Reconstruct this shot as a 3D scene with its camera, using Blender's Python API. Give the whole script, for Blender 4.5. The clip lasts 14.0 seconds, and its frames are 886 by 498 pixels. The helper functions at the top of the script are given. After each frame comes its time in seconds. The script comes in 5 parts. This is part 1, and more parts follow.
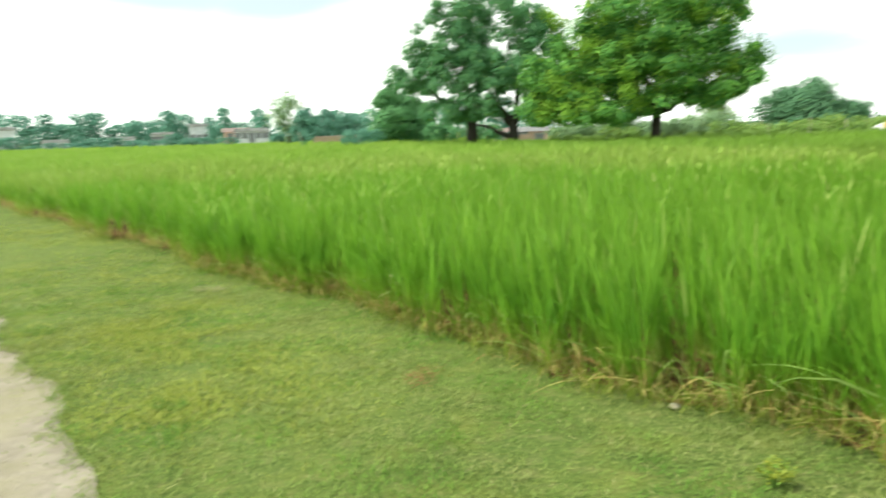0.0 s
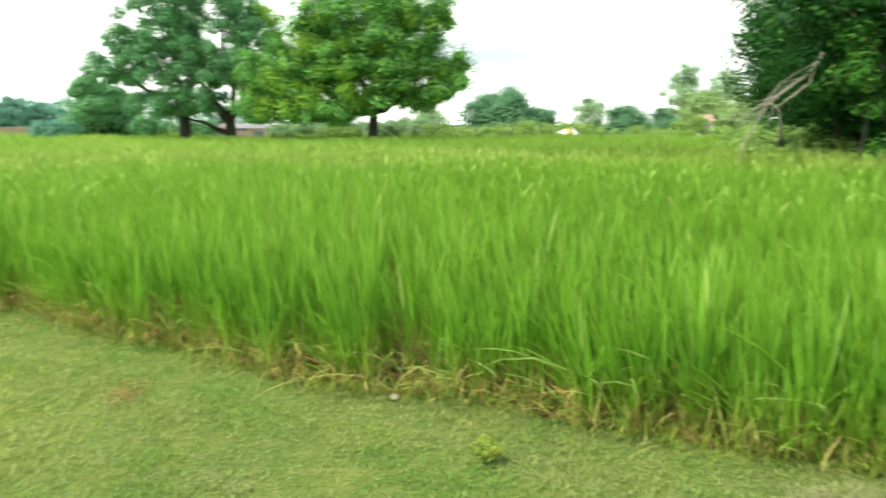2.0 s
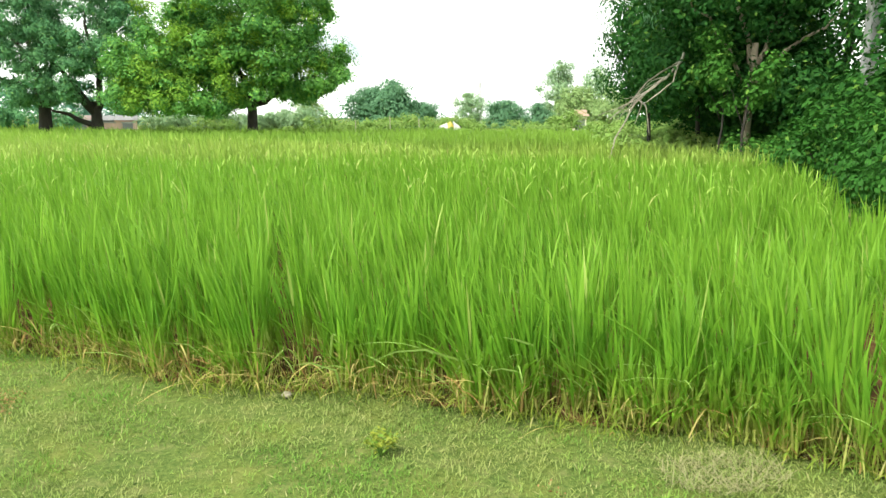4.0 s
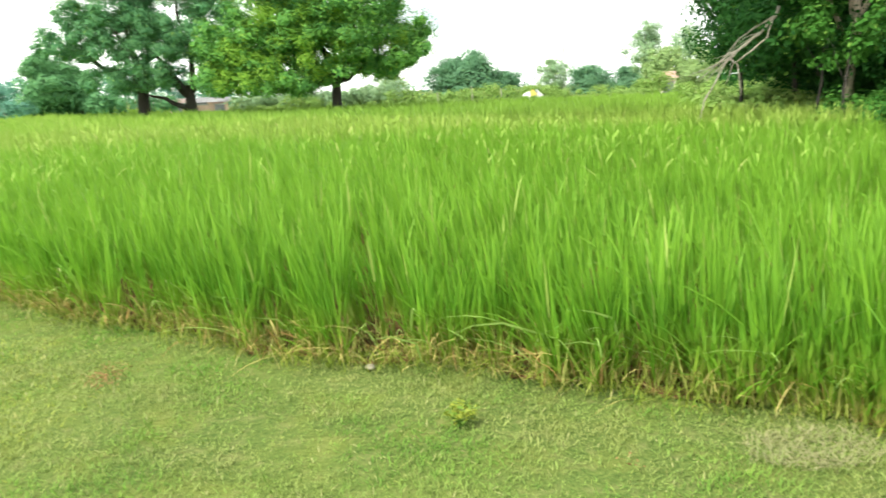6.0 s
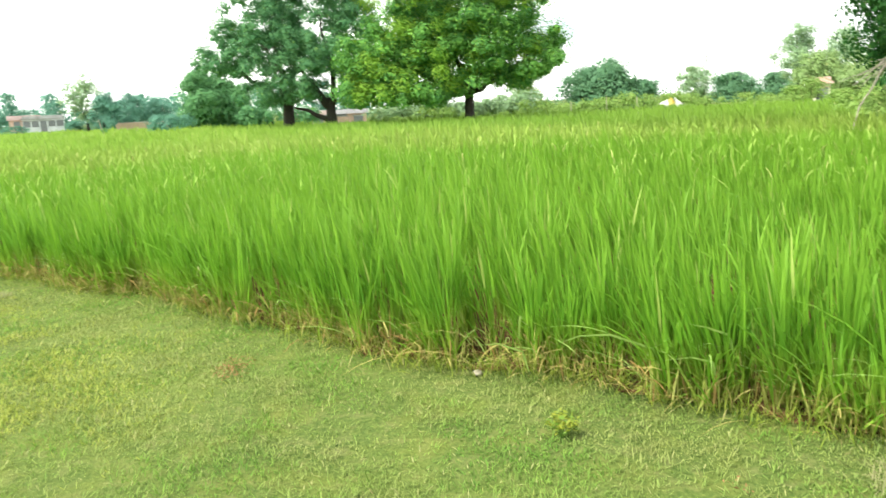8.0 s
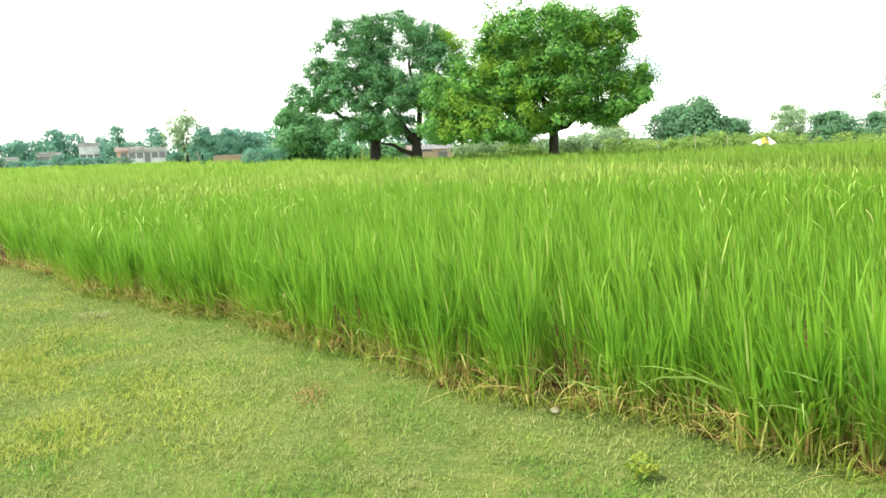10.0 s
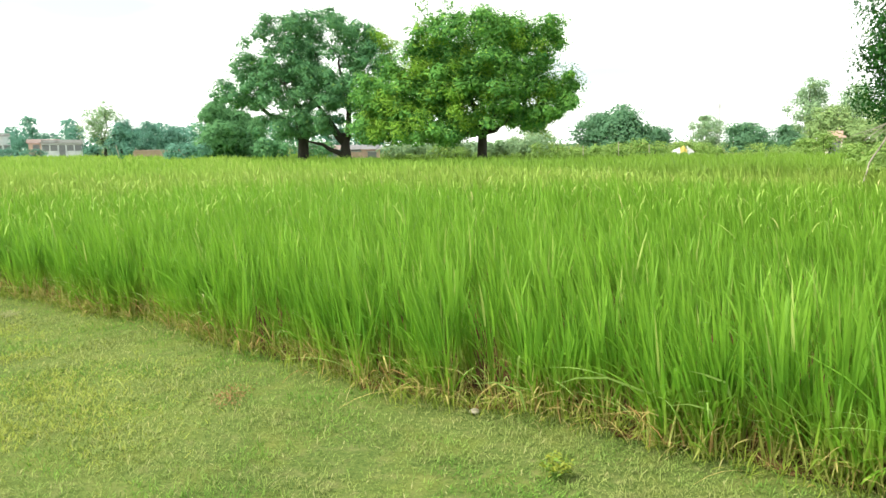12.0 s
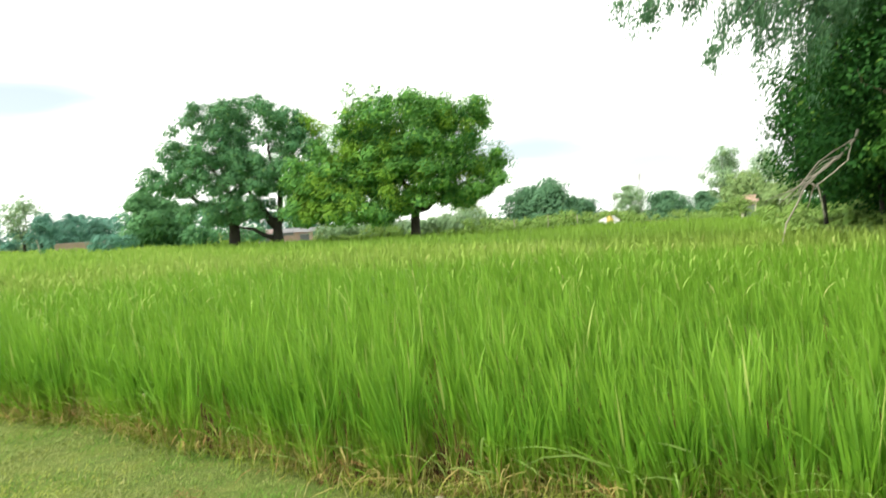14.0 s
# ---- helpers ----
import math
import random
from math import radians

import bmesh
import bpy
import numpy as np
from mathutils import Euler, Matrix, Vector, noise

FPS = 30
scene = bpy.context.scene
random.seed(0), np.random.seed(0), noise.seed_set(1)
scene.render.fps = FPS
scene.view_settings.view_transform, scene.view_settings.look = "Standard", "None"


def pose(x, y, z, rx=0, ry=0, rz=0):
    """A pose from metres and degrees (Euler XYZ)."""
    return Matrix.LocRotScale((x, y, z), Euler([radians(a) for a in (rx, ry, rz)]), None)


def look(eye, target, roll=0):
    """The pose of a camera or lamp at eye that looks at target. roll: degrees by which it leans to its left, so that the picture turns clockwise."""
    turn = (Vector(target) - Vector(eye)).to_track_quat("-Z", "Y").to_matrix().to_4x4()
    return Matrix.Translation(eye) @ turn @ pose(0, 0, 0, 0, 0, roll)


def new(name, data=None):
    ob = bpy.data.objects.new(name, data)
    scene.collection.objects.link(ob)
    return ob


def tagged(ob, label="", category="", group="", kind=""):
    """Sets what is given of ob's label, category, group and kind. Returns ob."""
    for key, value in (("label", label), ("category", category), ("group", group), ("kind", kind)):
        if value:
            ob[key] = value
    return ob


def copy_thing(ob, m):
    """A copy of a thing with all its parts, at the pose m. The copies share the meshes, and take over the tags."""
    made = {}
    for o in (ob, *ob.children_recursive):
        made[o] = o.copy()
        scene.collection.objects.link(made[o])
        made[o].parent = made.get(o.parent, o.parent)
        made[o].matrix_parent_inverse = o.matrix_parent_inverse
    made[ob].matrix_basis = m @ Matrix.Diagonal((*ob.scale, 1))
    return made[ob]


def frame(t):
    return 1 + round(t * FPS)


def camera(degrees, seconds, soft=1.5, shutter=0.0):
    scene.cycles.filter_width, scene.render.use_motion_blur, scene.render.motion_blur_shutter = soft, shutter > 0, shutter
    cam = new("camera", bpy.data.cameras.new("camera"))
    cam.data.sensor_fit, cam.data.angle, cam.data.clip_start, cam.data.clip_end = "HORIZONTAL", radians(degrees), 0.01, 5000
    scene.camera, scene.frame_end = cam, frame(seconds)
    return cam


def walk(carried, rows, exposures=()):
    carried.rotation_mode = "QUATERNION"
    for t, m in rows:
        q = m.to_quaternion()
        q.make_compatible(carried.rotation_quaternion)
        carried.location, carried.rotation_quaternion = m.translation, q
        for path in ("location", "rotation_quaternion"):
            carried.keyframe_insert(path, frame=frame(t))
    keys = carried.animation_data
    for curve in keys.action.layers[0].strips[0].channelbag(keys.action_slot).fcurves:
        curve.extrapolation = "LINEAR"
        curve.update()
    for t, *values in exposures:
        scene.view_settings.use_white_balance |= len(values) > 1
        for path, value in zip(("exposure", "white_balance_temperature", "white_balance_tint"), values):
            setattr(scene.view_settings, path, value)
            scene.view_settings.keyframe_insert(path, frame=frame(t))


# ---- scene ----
cam = camera(61.8, 14.0, soft=1.5, shutter=0.9)
PATH = [
    (0, (-0.165, 1.052, 1.358), (-0.803, 2.921, 1.042), -1.8),
    (0.5, (-0.164, 1.064, 1.351), (-0.637, 2.985, 1.06), -1.1),
    (1, (-0.16, 1.042, 1.361), (-0.512, 2.987, 1.054), -1.3),
    (1.5, (-0.153, 1.058, 1.356), (-0.295, 3.026, 1.028), -0.7),
    (2, (-0.147, 1.13, 1.339), (-0.059, 3.1, 1.007), -0.1),
    (2.5, (-0.142, 1.056, 1.352), (0.127, 3.014, 1.043), 0.6),
    (2.7, (-0.185, 1.103, 1.347), (0.163, 3.049, 1.042), 1.7),
    (4.8, (-0.17, 1.05, 1.371), (0.221, 2.971, 0.975), 0.2),
    (5, (-0.167, 1.047, 1.374), (0.16, 2.976, 0.962), -0.6),
    (5.5, (-0.144, 1.05, 1.373), (0.076, 2.992, 0.949), -1.6),
    (6, (-0.138, 1.047, 1.377), (0.026, 2.995, 0.955), -2.2),
    (6.5, (-0.12, 1.022, 1.381), (-0.094, 2.978, 0.964), -2.9),
    (7, (-0.085, 1.032, 1.374), (-0.175, 2.985, 0.953), -3.9),
    (7.5, (-0.061, 1.025, 1.373), (-0.207, 2.977, 0.966), -3.6),
    (8, (-0.036, 1.017, 1.367), (-0.221, 2.971, 0.986), -2.8),
    (8.5, (-0.028, 0.993, 1.365), (-0.304, 2.939, 0.994), -2.1),
    (9, (-0.016, 0.973, 1.377), (-0.397, 2.908, 1.044), -1.9),
    (9.2, (-0.036, 1.003, 1.359), (-0.438, 2.937, 1.043), -2.1),
    (11.3, (-0.001, 0.973, 1.36), (-0.354, 2.924, 1.1), -3.4),
    (11.5, (0.009, 0.963, 1.37), (-0.306, 2.92, 1.104), -3.0),
    (12, (-0.003, 0.989, 1.364), (-0.21, 2.959, 1.085), -0.6),
    (12.5, (-0.018, 0.999, 1.369), (-0.197, 2.973, 1.096), -1.4),
    (13, (-0.028, 1.017, 1.384), (-0.125, 3.005, 1.19), -2.3),
    (13.5, (-0.06, 1.008, 1.392), (-0.134, 3.001, 1.25), -3.4),
    (14, (-0.097, 1.002, 1.391), (-0.124, 3.0, 1.314), -3.1),
]
walk(cam, [(t, look(eye, target, roll)) for t, eye, target, roll in PATH],
     exposures=[(0, 1.40, 6500, 4), (2, 1.56, 6500, 4), (4.8, 1.70, 6500, 8), (7, 1.82, 6500, 8), (9, 1.82, 6500, 10), (11.4, 1.64, 6500, 10), (13, 1.56, 6500, 10), (13.5, 1.50, 6500, 10), (14, 1.40, 6500, 11)])

# ---- light ----
SUN_AZ, SUN_EL = -118.0, 53.0          # degrees: compass from +y towards +x, height
world = bpy.data.worlds.new("world")
scene.world = world
world.use_nodes = True
wn, wl = world.node_tree.nodes, world.node_tree.links
wn.clear()
w_out = wn.new("ShaderNodeOutputWorld")
sky = wn.new("ShaderNodeTexSky")
sky.sky_type, sky.sun_disc = "NISHITA", False
sky.sun_elevation, sky.sun_rotation = radians(SUN_EL), radians(SUN_AZ)
clear = wn.new("ShaderNodeBackground")
clear.inputs["Strength"].default_value = 0.055
cloud = wn.new("ShaderNodeBackground")
cloud.inputs["Color"].default_value = (0.97, 1.0, 0.93, 1)
cloud.inputs["Strength"].default_value = 0.88
w_co = wn.new("ShaderNodeTexCoord")
w_map = wn.new("ShaderNodeMapping")
w_map.inputs["Scale"].default_value = (1.0, 1.0, 4.5)
wl.new(w_co.outputs["Generated"], w_map.inputs["Vector"])


def w_noise(scale, detail):
    n = wn.new("ShaderNodeTexNoise")
    n.inputs["Scale"].default_value, n.inputs["Detail"].default_value, n.inputs["Roughness"].default_value = scale, detail, 0.5
    wl.new(w_map.outputs["Vector"], n.inputs["Vector"])
    return n.outputs["Fac"]


def w_range(value, a, b, c, d):
    m = wn.new("ShaderNodeMapRange")
    m.interpolation_type = "SMOOTHSTEP"
    for key, v in zip(("From Min", "From Max", "To Min", "To Max"), (a, b, c, d)):
        m.inputs[key].default_value = v
    wl.new(value, m.inputs["Value"])
    return m.outputs["Result"]


def w_math(kind, a, b):
    m = wn.new("ShaderNodeMath")
    m.operation = kind
    for sock, v in zip(m.inputs, (a, b)):
        if isinstance(v, float):
            sock.default_value = v
        else:
            wl.new(v, sock)
    return m.outputs[0]


# a closed bright cloud cover, broken overhead and by a few low thin gaps
w_sep = wn.new("ShaderNodeSeparateXYZ")
wl.new(w_co.outputs["Generated"], w_sep.inputs["Vector"])
w_gap = w_math("MULTIPLY", w_range(w_noise(2.3, 5), 0.45, 0.62, 0.83, 0.0), w_range(w_sep.outputs["Z"], 0.24, 0.4, 0.0, 1.0))
w_ragged = w_math("MULTIPLY", w_noise(6.0, 5), 0.13)
for az, el, size, thin in ((-38.0, 10.0, 0.16, 0.77), (-30.0, 9.5, 0.15, 0.77), (6.4, 5.0, 0.11, 0.83), (16.5, 3.4, 0.09, 0.80), (-62.0, 13.0, 0.2, 0.9), (48.0, 15.0, 0.2, 0.9)):
    w_dist = wn.new("ShaderNodeVectorMath")
    w_dist.operation = "DISTANCE"
    wl.new(w_map.outputs["Vector"], w_dist.inputs[0])
    w_dist.inputs[1].default_value = (math.sin(radians(az)) * math.cos(radians(el)), math.cos(radians(az)) * math.cos(radians(el)), 4.5 * math.sin(radians(el)))
    w_gap = w_math("MAXIMUM", w_gap, w_range(w_math("ADD", w_dist.outputs["Value"], w_ragged), size * 0.3 + 0.065, size + 0.16, thin, 0.0))
w_mix = wn.new("ShaderNodeMixShader")
wl.new(w_math("SUBTRACT", 1.0, w_gap), w_mix.inputs["Fac"])
wl.new(sky.outputs["Color"], clear.inputs["Color"])
wl.new(clear.outputs["Background"], w_mix.inputs[1])
wl.new(cloud.outputs["Background"], w_mix.inputs[2])
wl.new(w_mix.outputs["Shader"], w_out.inputs["Surface"])

sun = new("sun", bpy.data.lights.new("sun", "SUN"))
sun.data.energy, sun.data.angle, sun.data.color = 2.3, radians(12), (1.0, 0.96, 0.88)
_a, _e = radians(SUN_AZ), radians(SUN_EL)
sun.matrix_world = look((math.sin(_a) * math.cos(_e) * 50, math.cos(_a) * math.cos(_e) * 50, math.sin(_e) * 50), (0, 0, 0))

# ---- materials ----
rng = np.random.default_rng(7)


def nodes_of(name):
    m = bpy.data.materials.new(name)
    m.use_nodes = True
    nt = m.node_tree
    return m, nt.nodes, nt.links, nt.nodes["Principled BSDF"]


def mix_rgb(nodes, links, fac, a, b, mode="MIX"):
    m = nodes.new("ShaderNodeMix")
    m.data_type, m.blend_type = "RGBA", mode
    for sock, v in ((m.inputs[0], fac), (m.inputs[6], a), (m.inputs[7], b)):
        if isinstance(v, (int, float)):
            sock.default_value = v
        elif isinstance(v, tuple):
            sock.default_value = (*v, 1)
        else:
            links.new(v, sock)
    return m.outputs[2]


def noise_tex(nodes, links, scale, detail=3, rough=0.55, vector=None, stretch=None):
    n = nodes.new("ShaderNodeTexNoise")
    n.inputs["Scale"].default_value, n.inputs["Detail"].default_value, n.inputs["Roughness"].default_value = scale, detail, rough
    if vector is None:
        co = nodes.new("ShaderNodeNewGeometry")
        vector = co.outputs["Position"]
    if stretch:
        mp = nodes.new("ShaderNodeMapping")
        mp.inputs["Scale"].default_value = stretch
        links.new(vector, mp.inputs["Vector"])
        vector = mp.outputs["Vector"]
    links.new(vector, n.inputs["Vector"])
    return n.outputs["Fac"]


def map_range(nodes, links, value, a, b, c=0.0, d=1.0):
    m = nodes.new("ShaderNodeMapRange")
    for k, v in zip(("From Min", "From Max", "To Min", "To Max"), (a, b, c, d)):
        m.inputs[k].default_value = v
    links.new(value, m.inputs["Value"])
    return m.outputs["Result"]


def leaf_material(name, dark, light, old, old_share=0.12, patch=0.5, patch_scale=0.6, rough=0.5, through_share=0.3, along=None, gloss=0.2, tint=None):
    """Leaves or blades: each island varies between dark and light, some are old; larger patches shift them.
    along: colours from the foot of a blade to its tip, by the mesh's own attribute."""
    m, n, l, p = nodes_of(name)
    geo = n.new("ShaderNodeNewGeometry")
    isl = geo.outputs["Random Per Island"]
    col = mix_rgb(n, l, isl, dark, light)
    big = map_range(n, l, noise_tex(n, l, patch_scale, 3), 0.35, 0.65, 0, patch)
    col = mix_rgb(n, l, big, col, light)
    small = map_range(n, l, noise_tex(n, l, patch_scale * 7, 2), 0.42, 0.68, 0, 0.55)
    col = mix_rgb(n, l, small, col, dark)
    if along:
        at = n.new("ShaderNodeAttribute")
        at.attribute_name = "along"
        foot, foot_end, tip, tip_from = along
        col = mix_rgb(n, l, map_range(n, l, at.outputs["Fac"], 0.02, foot_end, 0.85, 0), col, foot)
        col = mix_rgb(n, l, map_range(n, l, at.outputs["Fac"], tip_from, 1, 0, 0.7), col, tip)
    if tint:
        shade, tint_scale, most = tint
        col = mix_rgb(n, l, map_range(n, l, noise_tex(n, l, tint_scale, 4, 0.6), 0.40, 0.60, 0, most), col, shade)
    hi = map_range(n, l, isl, 1 - old_share, 1 - old_share + 0.02)
    col = mix_rgb(n, l, hi, col, old)
    l.new(col, p.inputs["Base Color"])
    p.inputs["Roughness"].default_value = rough
    p.inputs["Specular IOR Level"].default_value = gloss
    tr = n.new("ShaderNodeBsdfTranslucent")
    l.new(mix_rgb(n, l, 0.35, col, light), tr.inputs["Color"])
    ms = n.new("ShaderNodeMixShader")
    ms.inputs["Fac"].default_value = through_share
    l.new(p.outputs["BSDF"], ms.inputs[1])
    l.new(tr.outputs["BSDF"], ms.inputs[2])
    l.new(ms.outputs["Shader"], n["Material Output"].inputs["Surface"])
    return m


def surface_material(name, c1, c2, scale, rough=0.85, c3=None, scale3=0.4, bump=0.3, fine=60, stretch=None, bump_distance=0.02, gloss=0.5):
    """A rough solid surface: grain between c1 and c2, larger stains of c3, relief."""
    m, n, l, p = nodes_of(name)
    g = noise_tex(n, l, scale, 6, 0.6, stretch=stretch)
    col = mix_rgb(n, l, map_range(n, l, g, 0.32, 0.68), c1, c2)
    if c3:
        col = mix_rgb(n, l, map_range(n, l, noise_tex(n, l, scale3, 4), 0.5, 0.68), col, c3)
    l.new(col, p.inputs["Base Color"])
    p.inputs["Specular IOR Level"].default_value = gloss
    l.new(map_range(n, l, g, 0.3, 0.7, rough - 0.08, min(1.0, rough + 0.08)), p.inputs["Roughness"])
    b = n.new("ShaderNodeBump")
    b.inputs["Strength"].default_value, b.inputs["Distance"].default_value = bump, bump_distance
    l.new(noise_tex(n, l, fine, 5, 0.6, stretch=stretch), b.inputs["Height"])
    l.new(b.outputs["Normal"], p.inputs["Normal"])
    return m


def ground_material():
    m, n, l, p = nodes_of("meadow_ground")
    geo = n.new("ShaderNodeNewGeometry")
    fine = noise_tex(n, l, 45, 6, 0.65)
    mid = noise_tex(n, l, 3.2, 4)
    big = noise_tex(n, l, 0.55, 3)
    turf = mix_rgb(n, l, map_range(n, l, fine, 0.35, 0.65), (0.055, 0.095, 0.020), (0.135, 0.175, 0.042))
    turf = mix_rgb(n, l, map_range(n, l, noise_tex(n, l, 11, 4), 0.5, 0.72, 0, 0.6), turf, (0.20, 0.20, 0.075))
    turf = mix_rgb(n, l, map_range(n, l, mid, 0.48, 0.7, 0, 0.45), turf, (0.18, 0.20, 0.04))
    turf = mix_rgb(n, l, map_range(n, l, big, 0.45, 0.65, 0, 0.5), turf, (0.16, 0.21, 0.045))
    l.new(turf, p.inputs["Base Color"])
    p.inputs["Roughness"].default_value = 0.92
    p.inputs["Specular IOR Level"].default_value = 0.08
    b = n.new("ShaderNodeBump")
    b.inputs["Strength"].default_value, b.inputs["Distance"].default_value = 0.6, 0.03
    l.new(fine, b.inputs["Height"])
    l.new(b.outputs["Normal"], p.inputs["Normal"])
    return m


M_GROUND = ground_material()
M_PATH = surface_material("dry_earth", (0.20, 0.175, 0.125), (0.31, 0.275, 0.21), 5, 0.92, (0.24, 0.22, 0.13), 1.6, 0.5, 38, gloss=0.12)
M_SOIL = surface_material("field_soil", (0.045, 0.025, 0.011), (0.11, 0.060, 0.026), 9, 0.9, (0.19, 0.095, 0.045), 2.0, 0.8, 30, gloss=0.06)
M_RICE = leaf_material("rice_leaf", (0.105, 0.265, 0.025), (0.240, 0.460, 0.038), (0.37, 0.47, 0.11), 0.05, 0.4, 0.45, 0.5, 0.42,
                       along=((0.36, 0.39, 0.07), 0.42, (0.228, 0.410, 0.045), 0.5))
# Lighter and yellower leaf for rice from 14 m out, matched to the view.
M_RICE_MID = leaf_material("yellower_rice_leaf", (0.137, 0.275, 0.030), (0.300, 0.470, 0.070), (0.38, 0.46, 0.12), 0.05, 0.4, 0.3, 0.55, 0.3,
                           along=((0.26, 0.27, 0.05), 0.22, (0.36, 0.48, 0.10), 0.5), gloss=0.1)
M_RICE_FAR = leaf_material("dark_rice_leaf", (0.165, 0.290, 0.036), (0.245, 0.378, 0.060), (0.26, 0.40, 0.07), 0.04, 0.4, 0.15, 0.55, 0.32,
                           along=((0.2, 0.2, 0.04), 0.2, (0.185, 0.33, 0.04), 0.6))
M_EAR = leaf_material("rice_ear", (0.29, 0.45, 0.075), (0.42, 0.55, 0.125), (0.52, 0.52, 0.18), 0.08, 0.3, 0.5, 0.6, 0.3)
M_STRAW = leaf_material("dry_straw", (0.34, 0.28, 0.080), (0.50, 0.42, 0.15), (0.32, 0.18, 0.06), 0.2, 0.3, 1.5, 0.6, 0.2)
M_STALK = leaf_material("rice_stalk", (0.26, 0.30, 0.06), (0.42, 0.42, 0.12), (0.42, 0.28, 0.10), 0.15, 0.3, 1.5, 0.6, 0.2)
M_PALE_LEAF = leaf_material("pale_leaf", (0.30, 0.48, 0.10), (0.46, 0.58, 0.19), (0.5, 0.5, 0.22), 0.1, 0.2, 2, 0.5, 0.3)
M_THATCH = leaf_material("dry_thatch", (0.225, 0.28, 0.060), (0.355, 0.41, 0.12), (0.22, 0.17, 0.08), 0.10, 0.4, 2.0, 0.6, 0.2, gloss=0.06)
M_LAWN = leaf_material("lawn_grass", (0.058, 0.170, 0.024), (0.225, 0.365, 0.060), (0.38, 0.38, 0.16), 0.06, 0.4, 2.2, 0.6, 0.3, gloss=0.06, tint=((0.285, 0.308, 0.106), 1.5, 0.85))
M_YELLOW = leaf_material("yellowing_grass", (0.25, 0.315, 0.046), (0.385, 0.415, 0.098), (0.38, 0.37, 0.13), 0.1, 0.3, 1.2, 0.6, 0.3, gloss=0.06)
M_DRY = leaf_material("withered_grass", (0.25, 0.24, 0.11), (0.40, 0.37, 0.20), (0.22, 0.31, 0.07), 0.3, 0.3, 2, 0.6, 0.2)
M_BROWN = leaf_material("fallen_leaf", (0.20, 0.115, 0.045), (0.33, 0.19, 0.075), (0.30, 0.27, 0.10), 0.15, 0.3, 5, 0.7, 0.1)
M_FRINGE = leaf_material("fringe_grass", (0.14, 0.22, 0.028), (0.30, 0.35, 0.055), (0.38, 0.36, 0.14), 0.1, 0.3, 3, 0.55, 0.3, gloss=0.06)
M_LUSH = leaf_material("lush_grass", (0.075, 0.185, 0.028), (0.17, 0.30, 0.048), (0.3, 0.34, 0.1), 0.1, 0.3, 4, 0.6, 0.3, gloss=0.06)
M_WEED = leaf_material("yellow_weed", (0.17, 0.235, 0.026), (0.37, 0.38, 0.048), (0.16, 0.28, 0.04), 0.3, 0.3, 5, 0.5, 0.3)
# The dark leaf tone takes the cool hue of shade and haze in the crown.
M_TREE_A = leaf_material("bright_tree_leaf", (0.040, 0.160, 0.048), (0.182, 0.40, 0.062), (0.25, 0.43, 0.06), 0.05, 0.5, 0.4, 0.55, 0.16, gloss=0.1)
M_TREE_B = leaf_material("cool_tree_leaf", (0.056, 0.188, 0.084), (0.152, 0.335, 0.126), (0.20, 0.36, 0.085), 0.04, 0.5, 0.4, 0.55, 0.2, gloss=0.1)
M_ROUND = leaf_material("soft_tree_leaf", (0.090, 0.240, 0.100), (0.155, 0.335, 0.125), (0.17, 0.33, 0.1), 0.04, 0.5, 0.3, 0.6, 0.3, gloss=0.08)
# Yellower leaf: sunlight painted on the broad tree, young growth on the forked one.
M_LIT_YOUNG = leaf_material("lit_young_leaf", (0.138, 0.32, 0.038), (0.275, 0.45, 0.052), (0.27, 0.42, 0.06), 0.1, 0.5, 0.5, 0.5, 0.36, gloss=0.1)
# M_FAR and M_FAR_PALE hold distance haze in their bluish, paled leaf colours.
M_FAR = leaf_material("hazed_tree_leaf", (0.102, 0.272, 0.192), (0.152, 0.335, 0.235), (0.15, 0.32, 0.18), 0.05, 0.5, 0.1, 0.6, 0.36)
M_DOME = leaf_material("dome_tree_leaf", (0.095, 0.225, 0.115), (0.135, 0.28, 0.14), (0.16, 0.3, 0.12), 0.05, 0.5, 0.15, 0.6, 0.4)
M_FAR_BRIGHT = leaf_material("bright_far_leaf", (0.21, 0.33, 0.115), (0.29, 0.41, 0.15), (0.34, 0.42, 0.15), 0.08, 0.5, 0.15, 0.6, 0.36)
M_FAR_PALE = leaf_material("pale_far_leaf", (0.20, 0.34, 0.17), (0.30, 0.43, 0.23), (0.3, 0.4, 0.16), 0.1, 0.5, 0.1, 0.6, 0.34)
# Scrub green is washed out to carry some distance haze.
M_SCRUB = leaf_material("scrub_leaf", (0.14, 0.27, 0.055), (0.27, 0.40, 0.095), (0.34, 0.4, 0.12), 0.08, 0.6, 0.2, 0.6, 0.34)
# Leaf tone lowered to put the grove's deep shade into the colour.
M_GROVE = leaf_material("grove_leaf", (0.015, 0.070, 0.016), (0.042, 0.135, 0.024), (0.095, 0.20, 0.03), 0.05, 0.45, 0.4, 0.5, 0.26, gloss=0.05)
M_DROOP = leaf_material("slender_leaf", (0.070, 0.180, 0.085), (0.135, 0.270, 0.120), (0.17, 0.29, 0.10), 0.05, 0.4, 0.5, 0.5, 0.42, gloss=0.08)
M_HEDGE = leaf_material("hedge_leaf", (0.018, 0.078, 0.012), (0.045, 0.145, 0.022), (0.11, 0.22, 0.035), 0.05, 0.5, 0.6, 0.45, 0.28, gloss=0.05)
M_SAPLING = leaf_material("sapling_leaf", (0.036, 0.13, 0.020), (0.075, 0.205, 0.030), (0.14, 0.27, 0.045), 0.08, 0.5, 0.6, 0.5, 0.3, gloss=0.05)
